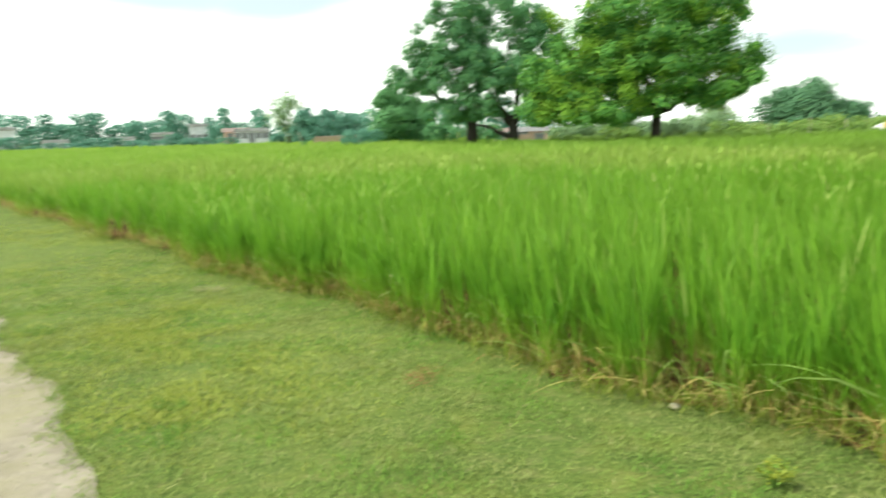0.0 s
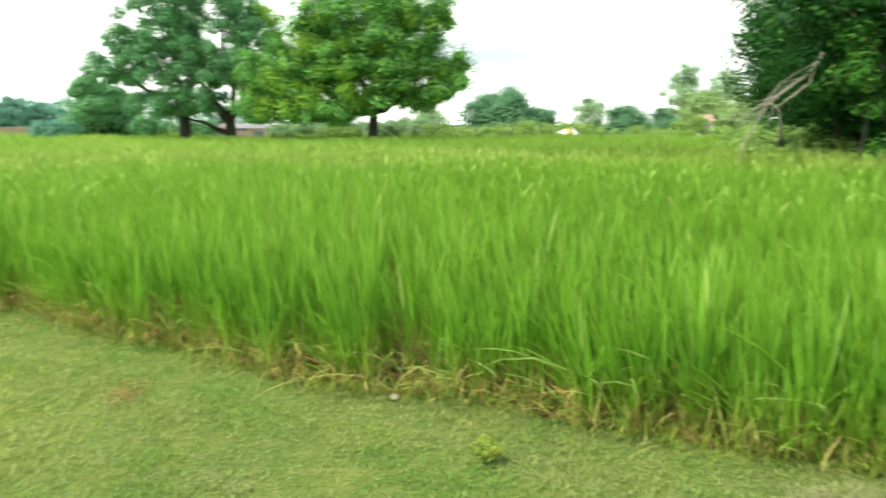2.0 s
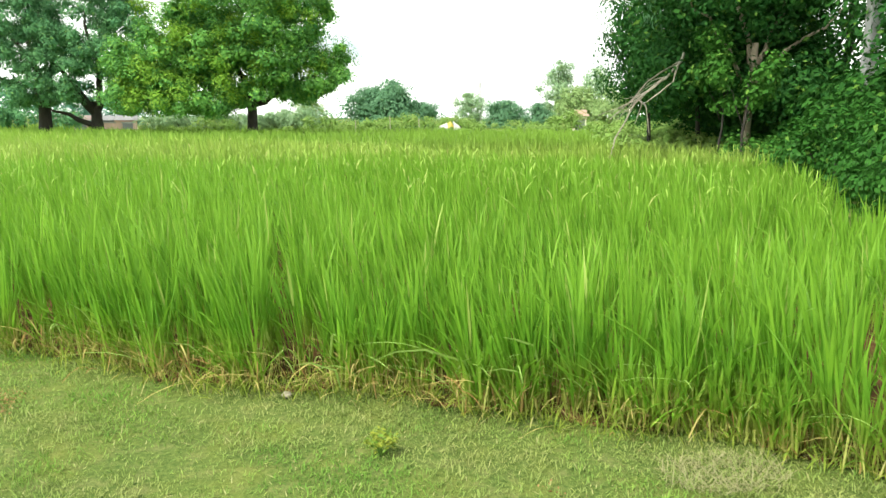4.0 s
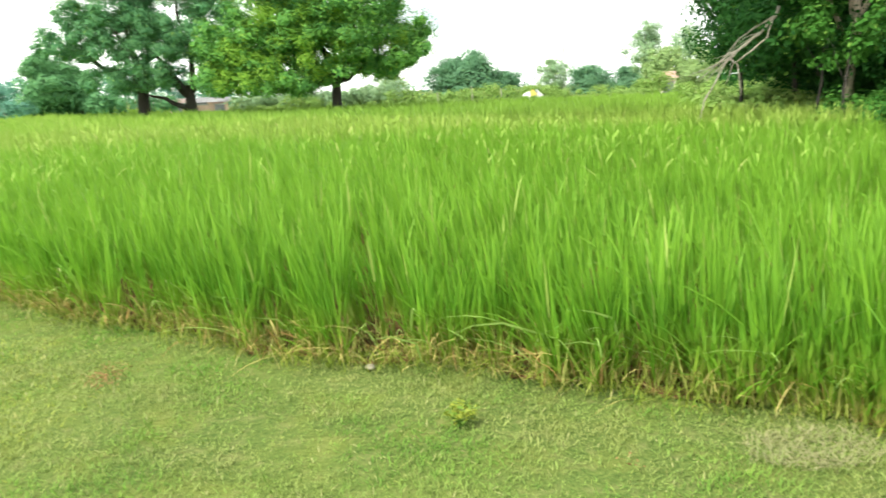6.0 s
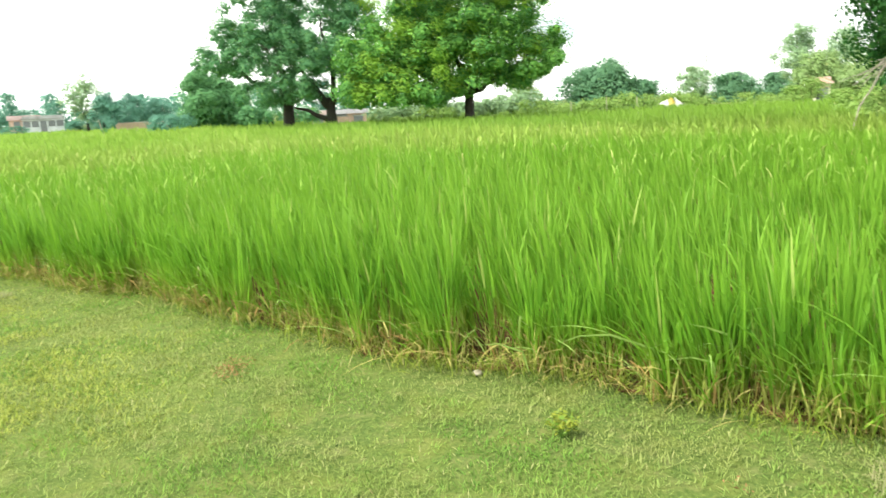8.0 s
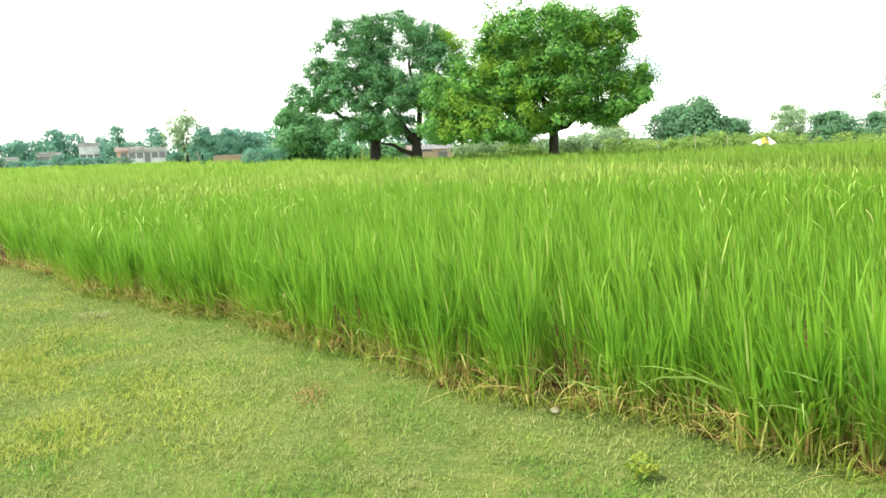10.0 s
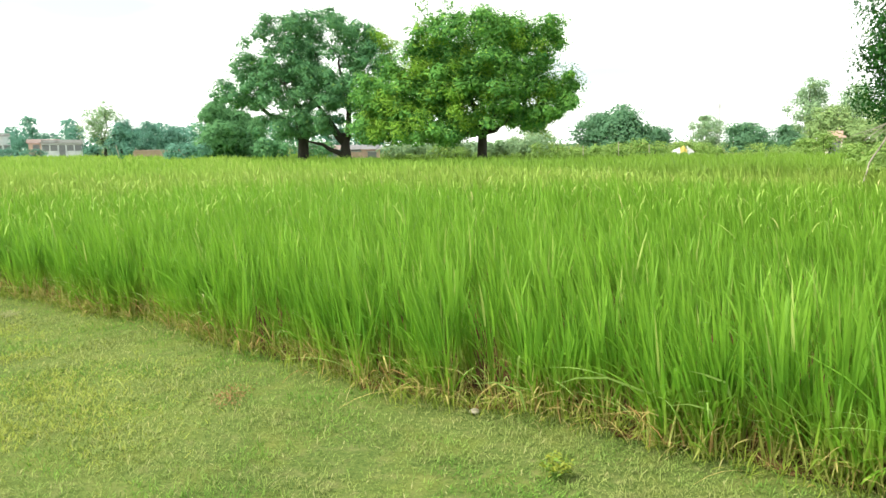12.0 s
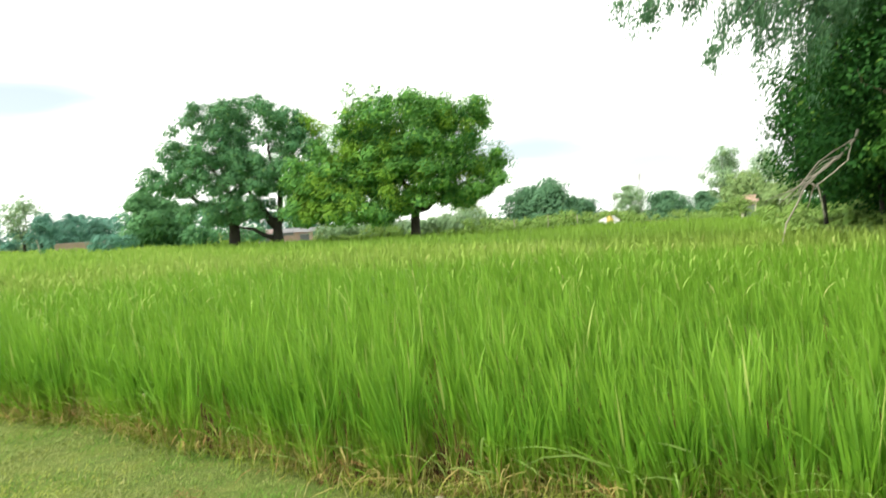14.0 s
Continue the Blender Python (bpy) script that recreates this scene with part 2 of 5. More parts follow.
M_BARK = surface_material("dark_bark", (0.018, 0.015, 0.012), (0.045, 0.037, 0.028), 6, 0.92, (0.035, 0.04, 0.028), 1.5, 0.9, 14, (1, 1, 0.3), 0.05)
M_BARK_PALE = surface_material("pale_bark", (0.27, 0.22, 0.15), (0.43, 0.37, 0.27), 8, 0.9, (0.15, 0.13, 0.08), 2, 0.8, 20, (1, 1, 0.35), 0.03)
M_DEADWOOD = surface_material("weathered_wood", (0.27, 0.245, 0.175), (0.40, 0.37, 0.285), 12, 0.9, (0.28, 0.25, 0.18), 3, 0.7, 40, None, 0.01)
M_WHITEWASH = surface_material("whitewashed_plaster", (0.52, 0.55, 0.57), (0.66, 0.68, 0.69), 1.2, 0.85, (0.45, 0.48, 0.49), 0.5, 0.2, 12)
M_LIMEWASH = surface_material("cream_limewash", (0.70, 0.62, 0.50), (0.80, 0.73, 0.62), 1.2, 0.85, (0.6, 0.5, 0.4), 0.8, 0.2, 12)
M_PINKWASH = surface_material("pink_plaster", (0.52, 0.34, 0.27), (0.62, 0.44, 0.36), 1.2, 0.85, (0.42, 0.29, 0.24), 0.5, 0.2, 12)
# Brick colour is lightened and dulled, with distance haze put into it.
M_BRICK = surface_material("red_brickwork", (0.32, 0.22, 0.165), (0.40, 0.30, 0.23), 7, 0.9, (0.36, 0.26, 0.19), 0.9, 0.5, 9)
M_ROOF = surface_material("grey_roofing", (0.30, 0.30, 0.29), (0.42, 0.42, 0.41), 2, 0.8, (0.24, 0.23, 0.21), 0.6, 0.3, 8)
M_TILE = surface_material("clay_tile_roofing", (0.36, 0.28, 0.25), (0.46, 0.37, 0.33), 3, 0.85, (0.32, 0.22, 0.19), 0.8, 0.4, 8)
# Openings are painted paler than they are, for haze over the distance.
M_OPENING = surface_material("hazed_window", (0.13, 0.14, 0.15), (0.19, 0.20, 0.21), 3, 0.35, None, 1, 0.05, 10)
# Grey is lowered so that the pole's shade sits in the colour.
M_CONCRETE = surface_material("shade_grey_concrete", (0.18, 0.19, 0.18), (0.26, 0.27, 0.26), 4, 0.88, (0.2, 0.22, 0.18), 1, 0.4, 25)
M_TARP = surface_material("white_tarpaulin", (0.72, 0.72, 0.69), (0.8, 0.8, 0.78), 3, 0.6, (0.64, 0.62, 0.55), 1.4, 0.3, 6)
M_TARP_YELLOW = surface_material("yellow_tarpaulin", (0.68, 0.52, 0.10), (0.78, 0.62, 0.16), 3, 0.6, (0.6, 0.45, 0.1), 1.4, 0.3, 6)
M_STEEL = surface_material("galvanised_steel", (0.42, 0.44, 0.45), (0.55, 0.56, 0.57), 5, 0.55, (0.36, 0.3, 0.26), 2, 0.2, 20)
M_STONE = surface_material("pale_stone", (0.26, 0.24, 0.17), (0.34, 0.31, 0.22), 30, 0.9, (0.3, 0.27, 0.18), 8, 0.5, 60, None, 0.004)


# ---- building helpers ----
def soup(name, verts, faces_n, face_idx, mat, along=None):
    """A mesh from numpy arrays; faces_n holds each face's corner count, face_idx all corners in order."""
    me = bpy.data.meshes.new(name)
    me.vertices.add(len(verts))
    me.vertices.foreach_set("co", np.ascontiguousarray(verts, dtype=np.float32).ravel())
    me.loops.add(len(face_idx))
    me.loops.foreach_set("vertex_index", np.ascontiguousarray(face_idx, dtype=np.int32))
    me.polygons.add(len(faces_n))
    start = np.concatenate(([0], np.cumsum(faces_n)[:-1])).astype(np.int32)
    me.polygons.foreach_set("loop_start", start)
    me.update(calc_edges=True)
    if along is not None:
        at = me.attributes.new("along", "FLOAT", "POINT")
        at.data.foreach_set("value", np.ascontiguousarray(along, dtype=np.float32))
    me.materials.append(mat)
    return me


def join_soup(*parts_):
    """Joins (verts, faces_n, face_idx, along) tuples."""
    v, fn, fi, al, off = [], [], [], [], 0
    for a, b, c, d in parts_:
        v.append(a), fn.append(b), fi.append(c + off), al.append(d)
        off += len(a)
    return np.concatenate(v), np.concatenate(fn), np.concatenate(fi), np.concatenate(al)


def blades(base, length, lean, droop, width, segs, turn=None):
    """Grass blades: tapered strips from base (N,3), leaning and drooping over. All other arguments are arrays of N or numbers."""
    n = len(base)
    length, lean, droop, width = (np.broadcast_to(np.asarray(a, dtype=float), (n,)) for a in (length, lean, droop, width))
    ang = rng.uniform(0, 2 * np.pi, n) if turn is None else turn
    d = np.stack((np.cos(ang), np.sin(ang)), 1)
    face = ang + np.pi / 2 + rng.normal(0, 0.5, n)
    w = np.stack((np.cos(face), np.sin(face), np.zeros(n)), 1)
    k = 2 * segs + 1
    verts = np.empty((n, k, 3))
    along = np.empty((n, k))
    for i in range(segs + 1):
        s = i / segs
        h = length * (lean * s + droop * s * s)
        z = length * (s * np.sqrt(np.maximum(0.02, 1 - lean ** 2)) - 0.55 * droop * s ** 3)
        c = base + np.concatenate((d * h[:, None], z[:, None]), 1)
        c[:, 2] = np.maximum(c[:, 2], base[:, 2] + 0.004)
        if i == segs:
            verts[:, 2 * i] = c
            along[:, 2 * i] = 1
        else:
            half = (width * (0.6 + 1.3 * s if s < 0.3 else min(1.0, 2.2 * (1 - s) + 0.04)) / 2)[:, None] * w
            verts[:, 2 * i], verts[:, 2 * i + 1] = c - half, c + half
            along[:, 2 * i:2 * i + 2] = s
    quads = [(2 * i, 2 * i + 1, 2 * i + 3, 2 * i + 2) for i in range(segs - 1)]
    pat = np.array([q for f in quads for q in f] + [2 * segs - 2, 2 * segs - 1, 2 * segs])
    cnt = np.array([4] * (segs - 1) + [3])
    off = np.arange(n)[:, None] * k
    return verts.reshape(-1, 3), np.tile(cnt, n), (off + pat).ravel(), along.ravel()


def leaves(pos, normal, size, slim=0.55, droop=0.0):
    """Leaves: folded diamonds at pos (N,3), facing normal."""
    n = len(pos)
    size = np.broadcast_to(np.asarray(size, dtype=float), (n,))[:, None]
    normal = normal / np.linalg.norm(normal, axis=1, keepdims=True)
    t = rng.normal(0, 1, (n, 3))
    t[:, 2] -= droop
    t -= (t * normal).sum(1, keepdims=True) * normal
    t /= np.linalg.norm(t, axis=1, keepdims=True)
    b = np.cross(normal, t)
    v = np.stack((pos - t * size * 0.5, pos + b * size * slim * 0.5 + normal * size * 0.1 - t * size * 0.05,
                  pos + t * size * 0.5, pos - b * size * slim * 0.5 + normal * size * 0.1 - t * size * 0.05), 1).reshape(-1, 3)
    idx = (np.arange(n)[:, None] * 4 + np.array([0, 1, 2, 0, 2, 3])).ravel()
    return v, np.full(2 * n, 3), idx, np.zeros(4 * n)


def clump_leaves(centre, radius, count, size, slim=0.55, flat=0.75, up=0.45, fill=0.5, droop=0.0, out=(0, 0, 0)):
    """Leaves through an uneven ball of foliage, denser towards its skin."""
    d = rng.normal(0, 1, (count, 3))
    d /= np.linalg.norm(d, axis=1, keepdims=True)
    r = radius * rng.uniform(fill ** 3, 1.12, count) ** (1 / 3)
    pos = np.asarray(centre) + d * r[:, None] * np.array([1, 1, flat])
    nor = d * 0.85 + np.asarray(out) + rng.normal(0, 0.27, (count, 3)) + np.array([0, 0, up])
    return leaves(pos, nor, size * rng.uniform(0.65, 1.3, count), slim, droop)


def lobe_leaves(centre, radius, clump_r, clumps, per, size, flat=0.8, **kw):
    """A lobe of a crown: smaller clumps over its skin."""
    out = []
    d = rng.normal(0, 1, (clumps, 3))
    d /= np.linalg.norm(d, axis=1, keepdims=True)
    d[:, 2] = np.where(d[:, 2] < -0.75, -d[:, 2], d[:, 2])
    for v in d:
        c = np.asarray(centre) + v * radius * rng.uniform(0.55, 1.0) * np.array([1, 1, flat])
        out.append(clump_leaves(c, clump_r * rng.uniform(0.65, 1.25), max(4, int(per * rng.uniform(0.6, 1.3))), size, out=v * 0.6, **kw))
    return out


def tube(bm, pts, radii, sides=8, wobble=0.12):
    """A tapered limb along pts."""
    rings = []
    side = None
    for i, (p, r) in enumerate(zip(pts, radii)):
        p = Vector(p)
        way = (Vector(pts[min(len(pts) - 1, i + 1)]) - Vector(pts[max(0, i - 1)])).normalized()
        if side is None:
            side = way.orthogonal()
        side = (side - way * side.dot(way)).normalized()
        other = way.cross(side)
        ring = []
        for k in range(sides):
            an = 2 * math.pi * k / sides
            rr = r * (1 + random.uniform(-wobble, wobble))
            ring.append(bm.verts.new(p + side * (math.cos(an) * rr) + other * (math.sin(an) * rr)))
        rings.append(ring)
    for lo, hi in zip(rings, rings[1:]):
        for k in range(sides):
            bm.faces.new((lo[k], lo[(k + 1) % sides], hi[(k + 1) % sides], hi[k]))
    bm.faces.new(rings[-1])
    bm.faces.new(rings[0][::-1])


def bend(a, b, n=6, sag=0.0, wander=0.06):
    """Points from a to b with some wandering."""
    a, b = Vector(a), Vector(b)
    size = (b - a).length
    out = []
    for i in range(n + 1):
        s = i / n
        p = a.lerp(b, s) + Vector((0, 0, sag * size * math.sin(math.pi * s)))
        if 0 < i < n:
            p += Vector([random.uniform(-1, 1) * wander * size for _ in range(3)])
        out.append(p)
    return out


def part(name, bm, material, parent, label="", smooth=False):
    """Links a bmesh (or a finished mesh) as one object under a thing or a part."""
    if isinstance(bm, bmesh.types.BMesh):
        me = bpy.data.meshes.new(name)
        bmesh.ops.recalc_face_normals(bm, faces=bm.faces)
        bm.to_mesh(me)
        bm.free()
        me.materials.append(material)
    else:
        me = bm
    if smooth:
        me.polygons.foreach_set("use_smooth", [True] * len(me.polygons))
    ob = new(name, me)
    if parent is not None:
        ob.parent = parent
    if label:
        tagged(ob, label)
    return ob


def empty_thing(name, at, label, category, group="", kind=""):
    ob = new(name)
    ob.location = at
    ob.empty_display_size = 0.3
    return tagged(ob, label, category, group, kind)


def box(bm, x0, x1, y0, y1, z0, z1, bevel=0.0):
    g = bmesh.ops.create_cube(bm, size=1, matrix=Matrix.Translation(((x0 + x1) / 2, (y0 + y1) / 2, (z0 + z1) / 2)) @ Matrix.Diagonal((x1 - x0, y1 - y0, z1 - z0, 1)))
    if bevel:
        bmesh.ops.bevel(bm, geom=list({e for v in g["verts"] for e in v.link_edges}), offset=bevel, segments=2, affect="EDGES")


# ---- plan of the field ----
EDGE_A, EDGE_K = 4.58, -0.60              # the crop's front edge: y = EDGE_A + EDGE_K x
RIGHT_FOOT, RIGHT_K = (2.65, 3.0), 1.72   # its right edge runs from here, y per x
PLOT_END = 19.0                           # the near plot ends here, a darker one follows
FIELD_END = 50.0


def edge_y(x):
    return EDGE_A + EDGE_K * x + 0.10 * np.sin(1.7 * x) + 0.06 * np.sin(4.3 * x + 1)


def path_y(x):
    return 3.22 - 0.69 * (x + 2.33) + 0.06 * np.sin(3.1 * x) + 0.035 * np.sin(7.1 * x + 1) + 0.012 * np.sin(17 * x)


def right_x(y):
    return RIGHT_FOOT[0] + (y - RIGHT_FOOT[1]) / RIGHT_K + 0.12 * np.sin(1.3 * y)


def in_field(x, y):
    far_right = np.where(y < 22.0, right_x(y), 34.0)
    end = FIELD_END + 28 * np.clip((-14 - x) / 6, 0, 1)
    return (y > edge_y(x)) & (x < far_right) & (y < end)


def is_far_plot(x, y):
    return y > PLOT_END + np.maximum(0, 4 - x) * 1.3 + 0.5 * np.sin(0.35 * x)


# ---- ground ----
def build_ground():
    bm = bmesh.new()
    rings = [0.0, 2, 4, 7, 11, 17, 26, 40, 60, 90, 140, 220, 360, 700, 1600, 3500]
    last = None
    for r in rings:
        if r == 0:
            last = [bm.verts.new((0, 0, 0))] * 48
            continue
        ring = []
        for k in range(48):
            a = 2 * math.pi * k / 48
            ring.append(bm.verts.new((r * math.sin(a), r * math.cos(a), 0.0 if r < 100 else -0.15)))
        for k in range(48):
            f = (last[k], last[(k + 1) % 48], ring[(k + 1) % 48], ring[k])
            bm.faces.new(f if last[0] is not last[1] else (last[0], ring[(k + 1) % 48], ring[k]))
        last = ring
    ob = part("ground", bm, M_GROUND, None)
    tagged(ob, "flat grassy ground reaching to the horizon", "ground", kind="structure")


def strip(name, far, near, xs, z, material, label, category):
    """A sheet on the ground between two lines over xs."""
    bm = bmesh.new()
    rows = 6
    grid = []
    for x in xs:
        a, b = near(x), far(x)
        grid.append([bm.verts.new((x, a + (b - a) * j / rows, z + (0.006 * noise.noise(Vector((x * 2, a + j, 3))) if 0 < j < rows else -0.003))) for j in range(rows + 1)])
    for p, q in zip(grid, grid[1:]):
        for j in range(rows):
            bm.faces.new((p[j], q[j], q[j + 1], p[j + 1]))
    ob = part(name, bm, material, None, smooth=True)
    return tagged(ob, label, category, kind="structure")


build_ground()
strip("path", lambda x: float(path_y(x)), lambda x: float(path_y(x)) - 2.1 + 0.15 * math.sin(2 * x), np.arange(-24, 5.01, 0.05), 0.012,
      M_PATH, "pale bare earth footpath with ragged grassy edges", "path")
strip("field_soil", lambda x: 77.0 if x < -20 else 50.0, lambda x: max(float(edge_y(x)) + (0.05 if x > -4 else 0.18), RIGHT_FOOT[1] + 0.1 + RIGHT_K * (x - RIGHT_FOOT[0])) + 0.07 * math.sin(9 * x) + 0.04 * math.sin(23 * x), np.arange(-90, 13.2, 0.15), 0.010,
      M_SOIL, "damp brown soil under the rice crop", "soil")


# ---- rice ----
def hill_grid(x0, x1, y0, y1, gap):
    gx, gy = np.meshgrid(np.arange(x0, x1, gap), np.arange(y0, y1, gap))
    p = np.stack((gx.ravel(), gy.ravel()), 1)
    # rows run along the front edge
    return p + rng.uniform(-0.38, 0.38, p.shape) * gap


def rice_height(x, y):
    return 0.71 + 0.05 * np.sin(0.9 * x + 0.4 * y) + 0.04 * np.sin(2.3 * y - 0.8 * x) + 0.03 * np.sin(5.1 * x + 3.7 * y)


def rice_leaves(p, h, each, spread, width, segs, low, high):
    """The leaves of rice hills at p (N,2) with heights h: they leave the stems at some height between low and high (shares of h) and fan out.
    Gives what blades() takes, and the hill of each leaf."""
    hill = np.repeat(np.arange(len(p)), each)
    n = len(hill)
    hh = h[hill]
    out = rng.uniform(0, 2 * np.pi, n)
    sway = (rng.normal(0, 0.055, (len(p), 2)) + np.array([-0.085, -0.015]))[hill]
    at = rng.uniform(low, high, n)
    fan = np.abs(rng.normal(0, 0.14, n))
    b = np.zeros((n, 3))
    way = np.stack((np.cos(out), np.sin(out)), 1)
    b[:, :2] = p[hill] + rng.normal(0, spread, (n, 2)) + way * (hh * at * (0.05 + 0.5 * fan))[:, None] + sway * (hh * at)[:, None]
    b[:, 2] = hh * at
    length = np.minimum(hh * rng.uniform(0.36, 0.70, n), hh * (1.10 - at))
    d = way * fan[:, None] + sway + rng.normal(0, 0.03, (n, 2))
    lean, turn = np.hypot(d[:, 0], d[:, 1]) + 0.01, np.arctan2(d[:, 1], d[:, 0])
    droop = np.abs(rng.normal(0, 0.09, n))
    arch = rng.random(n) < 0.06
    lean[arch] += 0.30
    droop[arch] += 0.35
    turn[arch] = np.pi + 0.25 + rng.normal(0, 0.8, arch.sum())
    return b, length, np.minimum(lean, 0.95), droop, width * rng.uniform(0.7, 1.25, n), segs, turn, hill


def rice_soup(b, length, lean, droop, width, segs, turn):
    """Rice leaves whose colour runs with the height over the ground."""
    v, fn, fi, al = blades(b, length, lean, droop, width, segs, turn)
    return v, fn, fi, np.clip(v[:, 2] / 0.78, 0, 1)


def rice_zone(dmin, dmax, gap, count, segs, width, low, high):
    p = hill_grid(-92, 34, 2.5, 78, gap)
    d = np.hypot(p[:, 0], p[:, 1] - 1)
    az = np.degrees(np.arctan2(p[:, 0], p[:, 1] - 1))
    p = p[(d >= dmin) & (d < dmax) & in_field(p[:, 0], p[:, 1]) & (az > -66) & (az < 58)]
    each = rng.integers(int(count * 0.7), int(count * 1.3) + 1, len(p))
    h = rice_height(p[:, 0], p[:, 1]) * rng.uniform(0.84, 1.12, len(p))
    return p, rice_leaves(p, h, each, min(0.022, gap * 0.12), width, segs, low, high)


ZONES = [(0, 7.5, 0.205, 33, 4, 0.0132, 0.0, 0.58), (7.5, 14, 0.22, 20, 3, 0.0165, 0.2, 0.55), (14, 28, 0.28, 8, 2, 0.029, 0.25, 0.55), (28, 55, 0.42, 8, 2, 0.043, 0.2, 0.5), (55, 112, 0.8, 7, 2, 0.09, 0.2, 0.5)]
near_parts, mid_parts, far_parts = [], [], []
front_plants = []
for z in ZONES:
    p, (b, length, lean, droop, width, segs, turn, hill) = rice_zone(*z)
    far = is_far_plot(p[:, 0], p[:, 1])[hill]
    if z[0] == 0:
        own = (p[:, 1] < edge_y(p[:, 0]) + 0.34) & (p[:, 0] > -5.5)
        for h in np.nonzero(own)[0]:
            m = hill == h
            front_plants.append((p[h], rice_soup(b[m] - np.array([*p[h], 0]), length[m], lean[m], droop[m], width[m], segs, turn[m])))
        m = ~own[hill]
        b, length, lean, droop, width, far, turn = b[m], length[m], lean[m], droop[m], width[m], far[m], turn[m]
    for pick, store in ((~far, near_parts if z[0] < 14 else mid_parts), (far, far_parts)):
        if pick.any():
            store.append(rice_soup(b[pick], length[pick], lean[pick], droop[pick], width[pick], segs, turn[pick]))


# more clumps close the front row
for k in range(400):
    x = (rng.uniform(-5.5, 2.7) if k % 3 else rng.uniform(0.6, 2.7)) if k < 285 else rng.uniform(-15, -5.5)
    spot = np.array([x, float(edge_y(x)) + (rng.uniform(0.2, 0.62) if 135 <= k < 285 else rng.uniform(-0.02, 0.30))])
    tall = np.array([float(rice_height(*spot)) * (rng.uniform(0.66, 0.98) if k % 3 else rng.uniform(0.4, 0.6))])
    *shape, hill = rice_leaves(np.zeros((1, 2)), tall, np.array([28 if k < 135 else 18]), 0.026, 0.0128, 4, 0.0, 0.40)
    if k < 135:
        front_plants.append((spot, rice_soup(*shape)))
    else:
        near_parts.append(rice_soup(shape[0] + np.array([*spot, 0]), *shape[1:]))


def stuff(name, parts_, mat, label, category):
    v, fn, fi, al = join_soup(*parts_)
    ob = new(name, soup(name, v, fn, fi, mat, al))
    return tagged(ob, label, category, kind="stuff")


stuff("rice_crop", near_parts, M_RICE, "dense bright green rice crop, knee to hip high", "rice")
stuff("ripening_rice_crop", mid_parts, M_RICE_MID, "yellowish green rice farther out in the plot", "rice")
stuff("dark_rice_crop", far_parts, M_RICE_FAR, "darker green rice plot behind the bright one", "rice")


for spot, (v, fn, fi, al) in front_plants:
    plant = empty_thing("rice_plant", (float(spot[0]), float(spot[1]), 0.0), "bright green rice clump with yellowed foot at the crop's edge", "rice plant", "rice plants along the edge")
    part("foliage", soup("foliage", v, fn, fi, M_RICE, al), None, plant)
    k = 9
    b = np.stack((rng.normal(0, 0.035, k), rng.normal(-0.01, 0.035, k), rng.uniform(0.0, 0.14, k)), 1)
    low = blades(b, rng.uniform(0.14, 0.36, k), rng.uniform(0.15, 0.7, k), rng.uniform(0.1, 0.5, k), rng.uniform(0.008, 0.013, k), 4, -2.11 + rng.normal(0, 0.9, k))
    part("lower_leaves", soup("lower_leaves", *low[:3], M_RICE, np.clip(0.15 + low[0][:, 2] / 0.5, 0, 1)), None, plant)
    k = 18
    b = np.concatenate((rng.normal(0, 0.036, (k, 2)), np.zeros((k, 1))), 1)
    v, fn, fi, al = blades(b, rng.uniform(0.08, 0.30, k), rng.uniform(0.02, 0.36, k), rng.uniform(0, 0.12, k), rng.uniform(0.006, 0.011, k), 3)
    part("foot", soup("foot", v, fn, fi, M_STALK), None, plant, "yellowed lower stalks")


def build_canopy():
    """The closed mass of leaves of the crop where single blades can no longer be told apart."""
    xs, ys = np.arange(-90, 34.1, 0.8), np.arange(8, 78.1, 0.8)
    gx, gy = np.meshgrid(xs, ys)
    keep = in_field(gx, gy - 0.6) & in_field(gx + 0.6, gy) & (np.hypot(gx, gy - 1) > 24)
    z = 0.36 + 0.03 * rng.normal(0, 1, gx.shape)
    v = np.stack((gx.ravel(), gy.ravel(), z.ravel()), 1)
    r, c = gx.shape
    idx = np.arange(r * c).reshape(r, c)
    ok = keep[:-1, :-1] & keep[1:, :-1] & keep[:-1, 1:] & keep[1:, 1:]
    q = np.stack((idx[:-1, :-1][ok], idx[:-1, 1:][ok], idx[1:, 1:][ok], idx[1:, :-1][ok]), 1)
    me = soup("rice_undergrowth", v, np.full(len(q), 4), q.ravel(), M_RICE_FAR, np.full(len(v), 0.4))
    tagged(new("rice_undergrowth", me), "closed lower leaves of the rice crop", "rice", kind="stuff")


build_canopy()


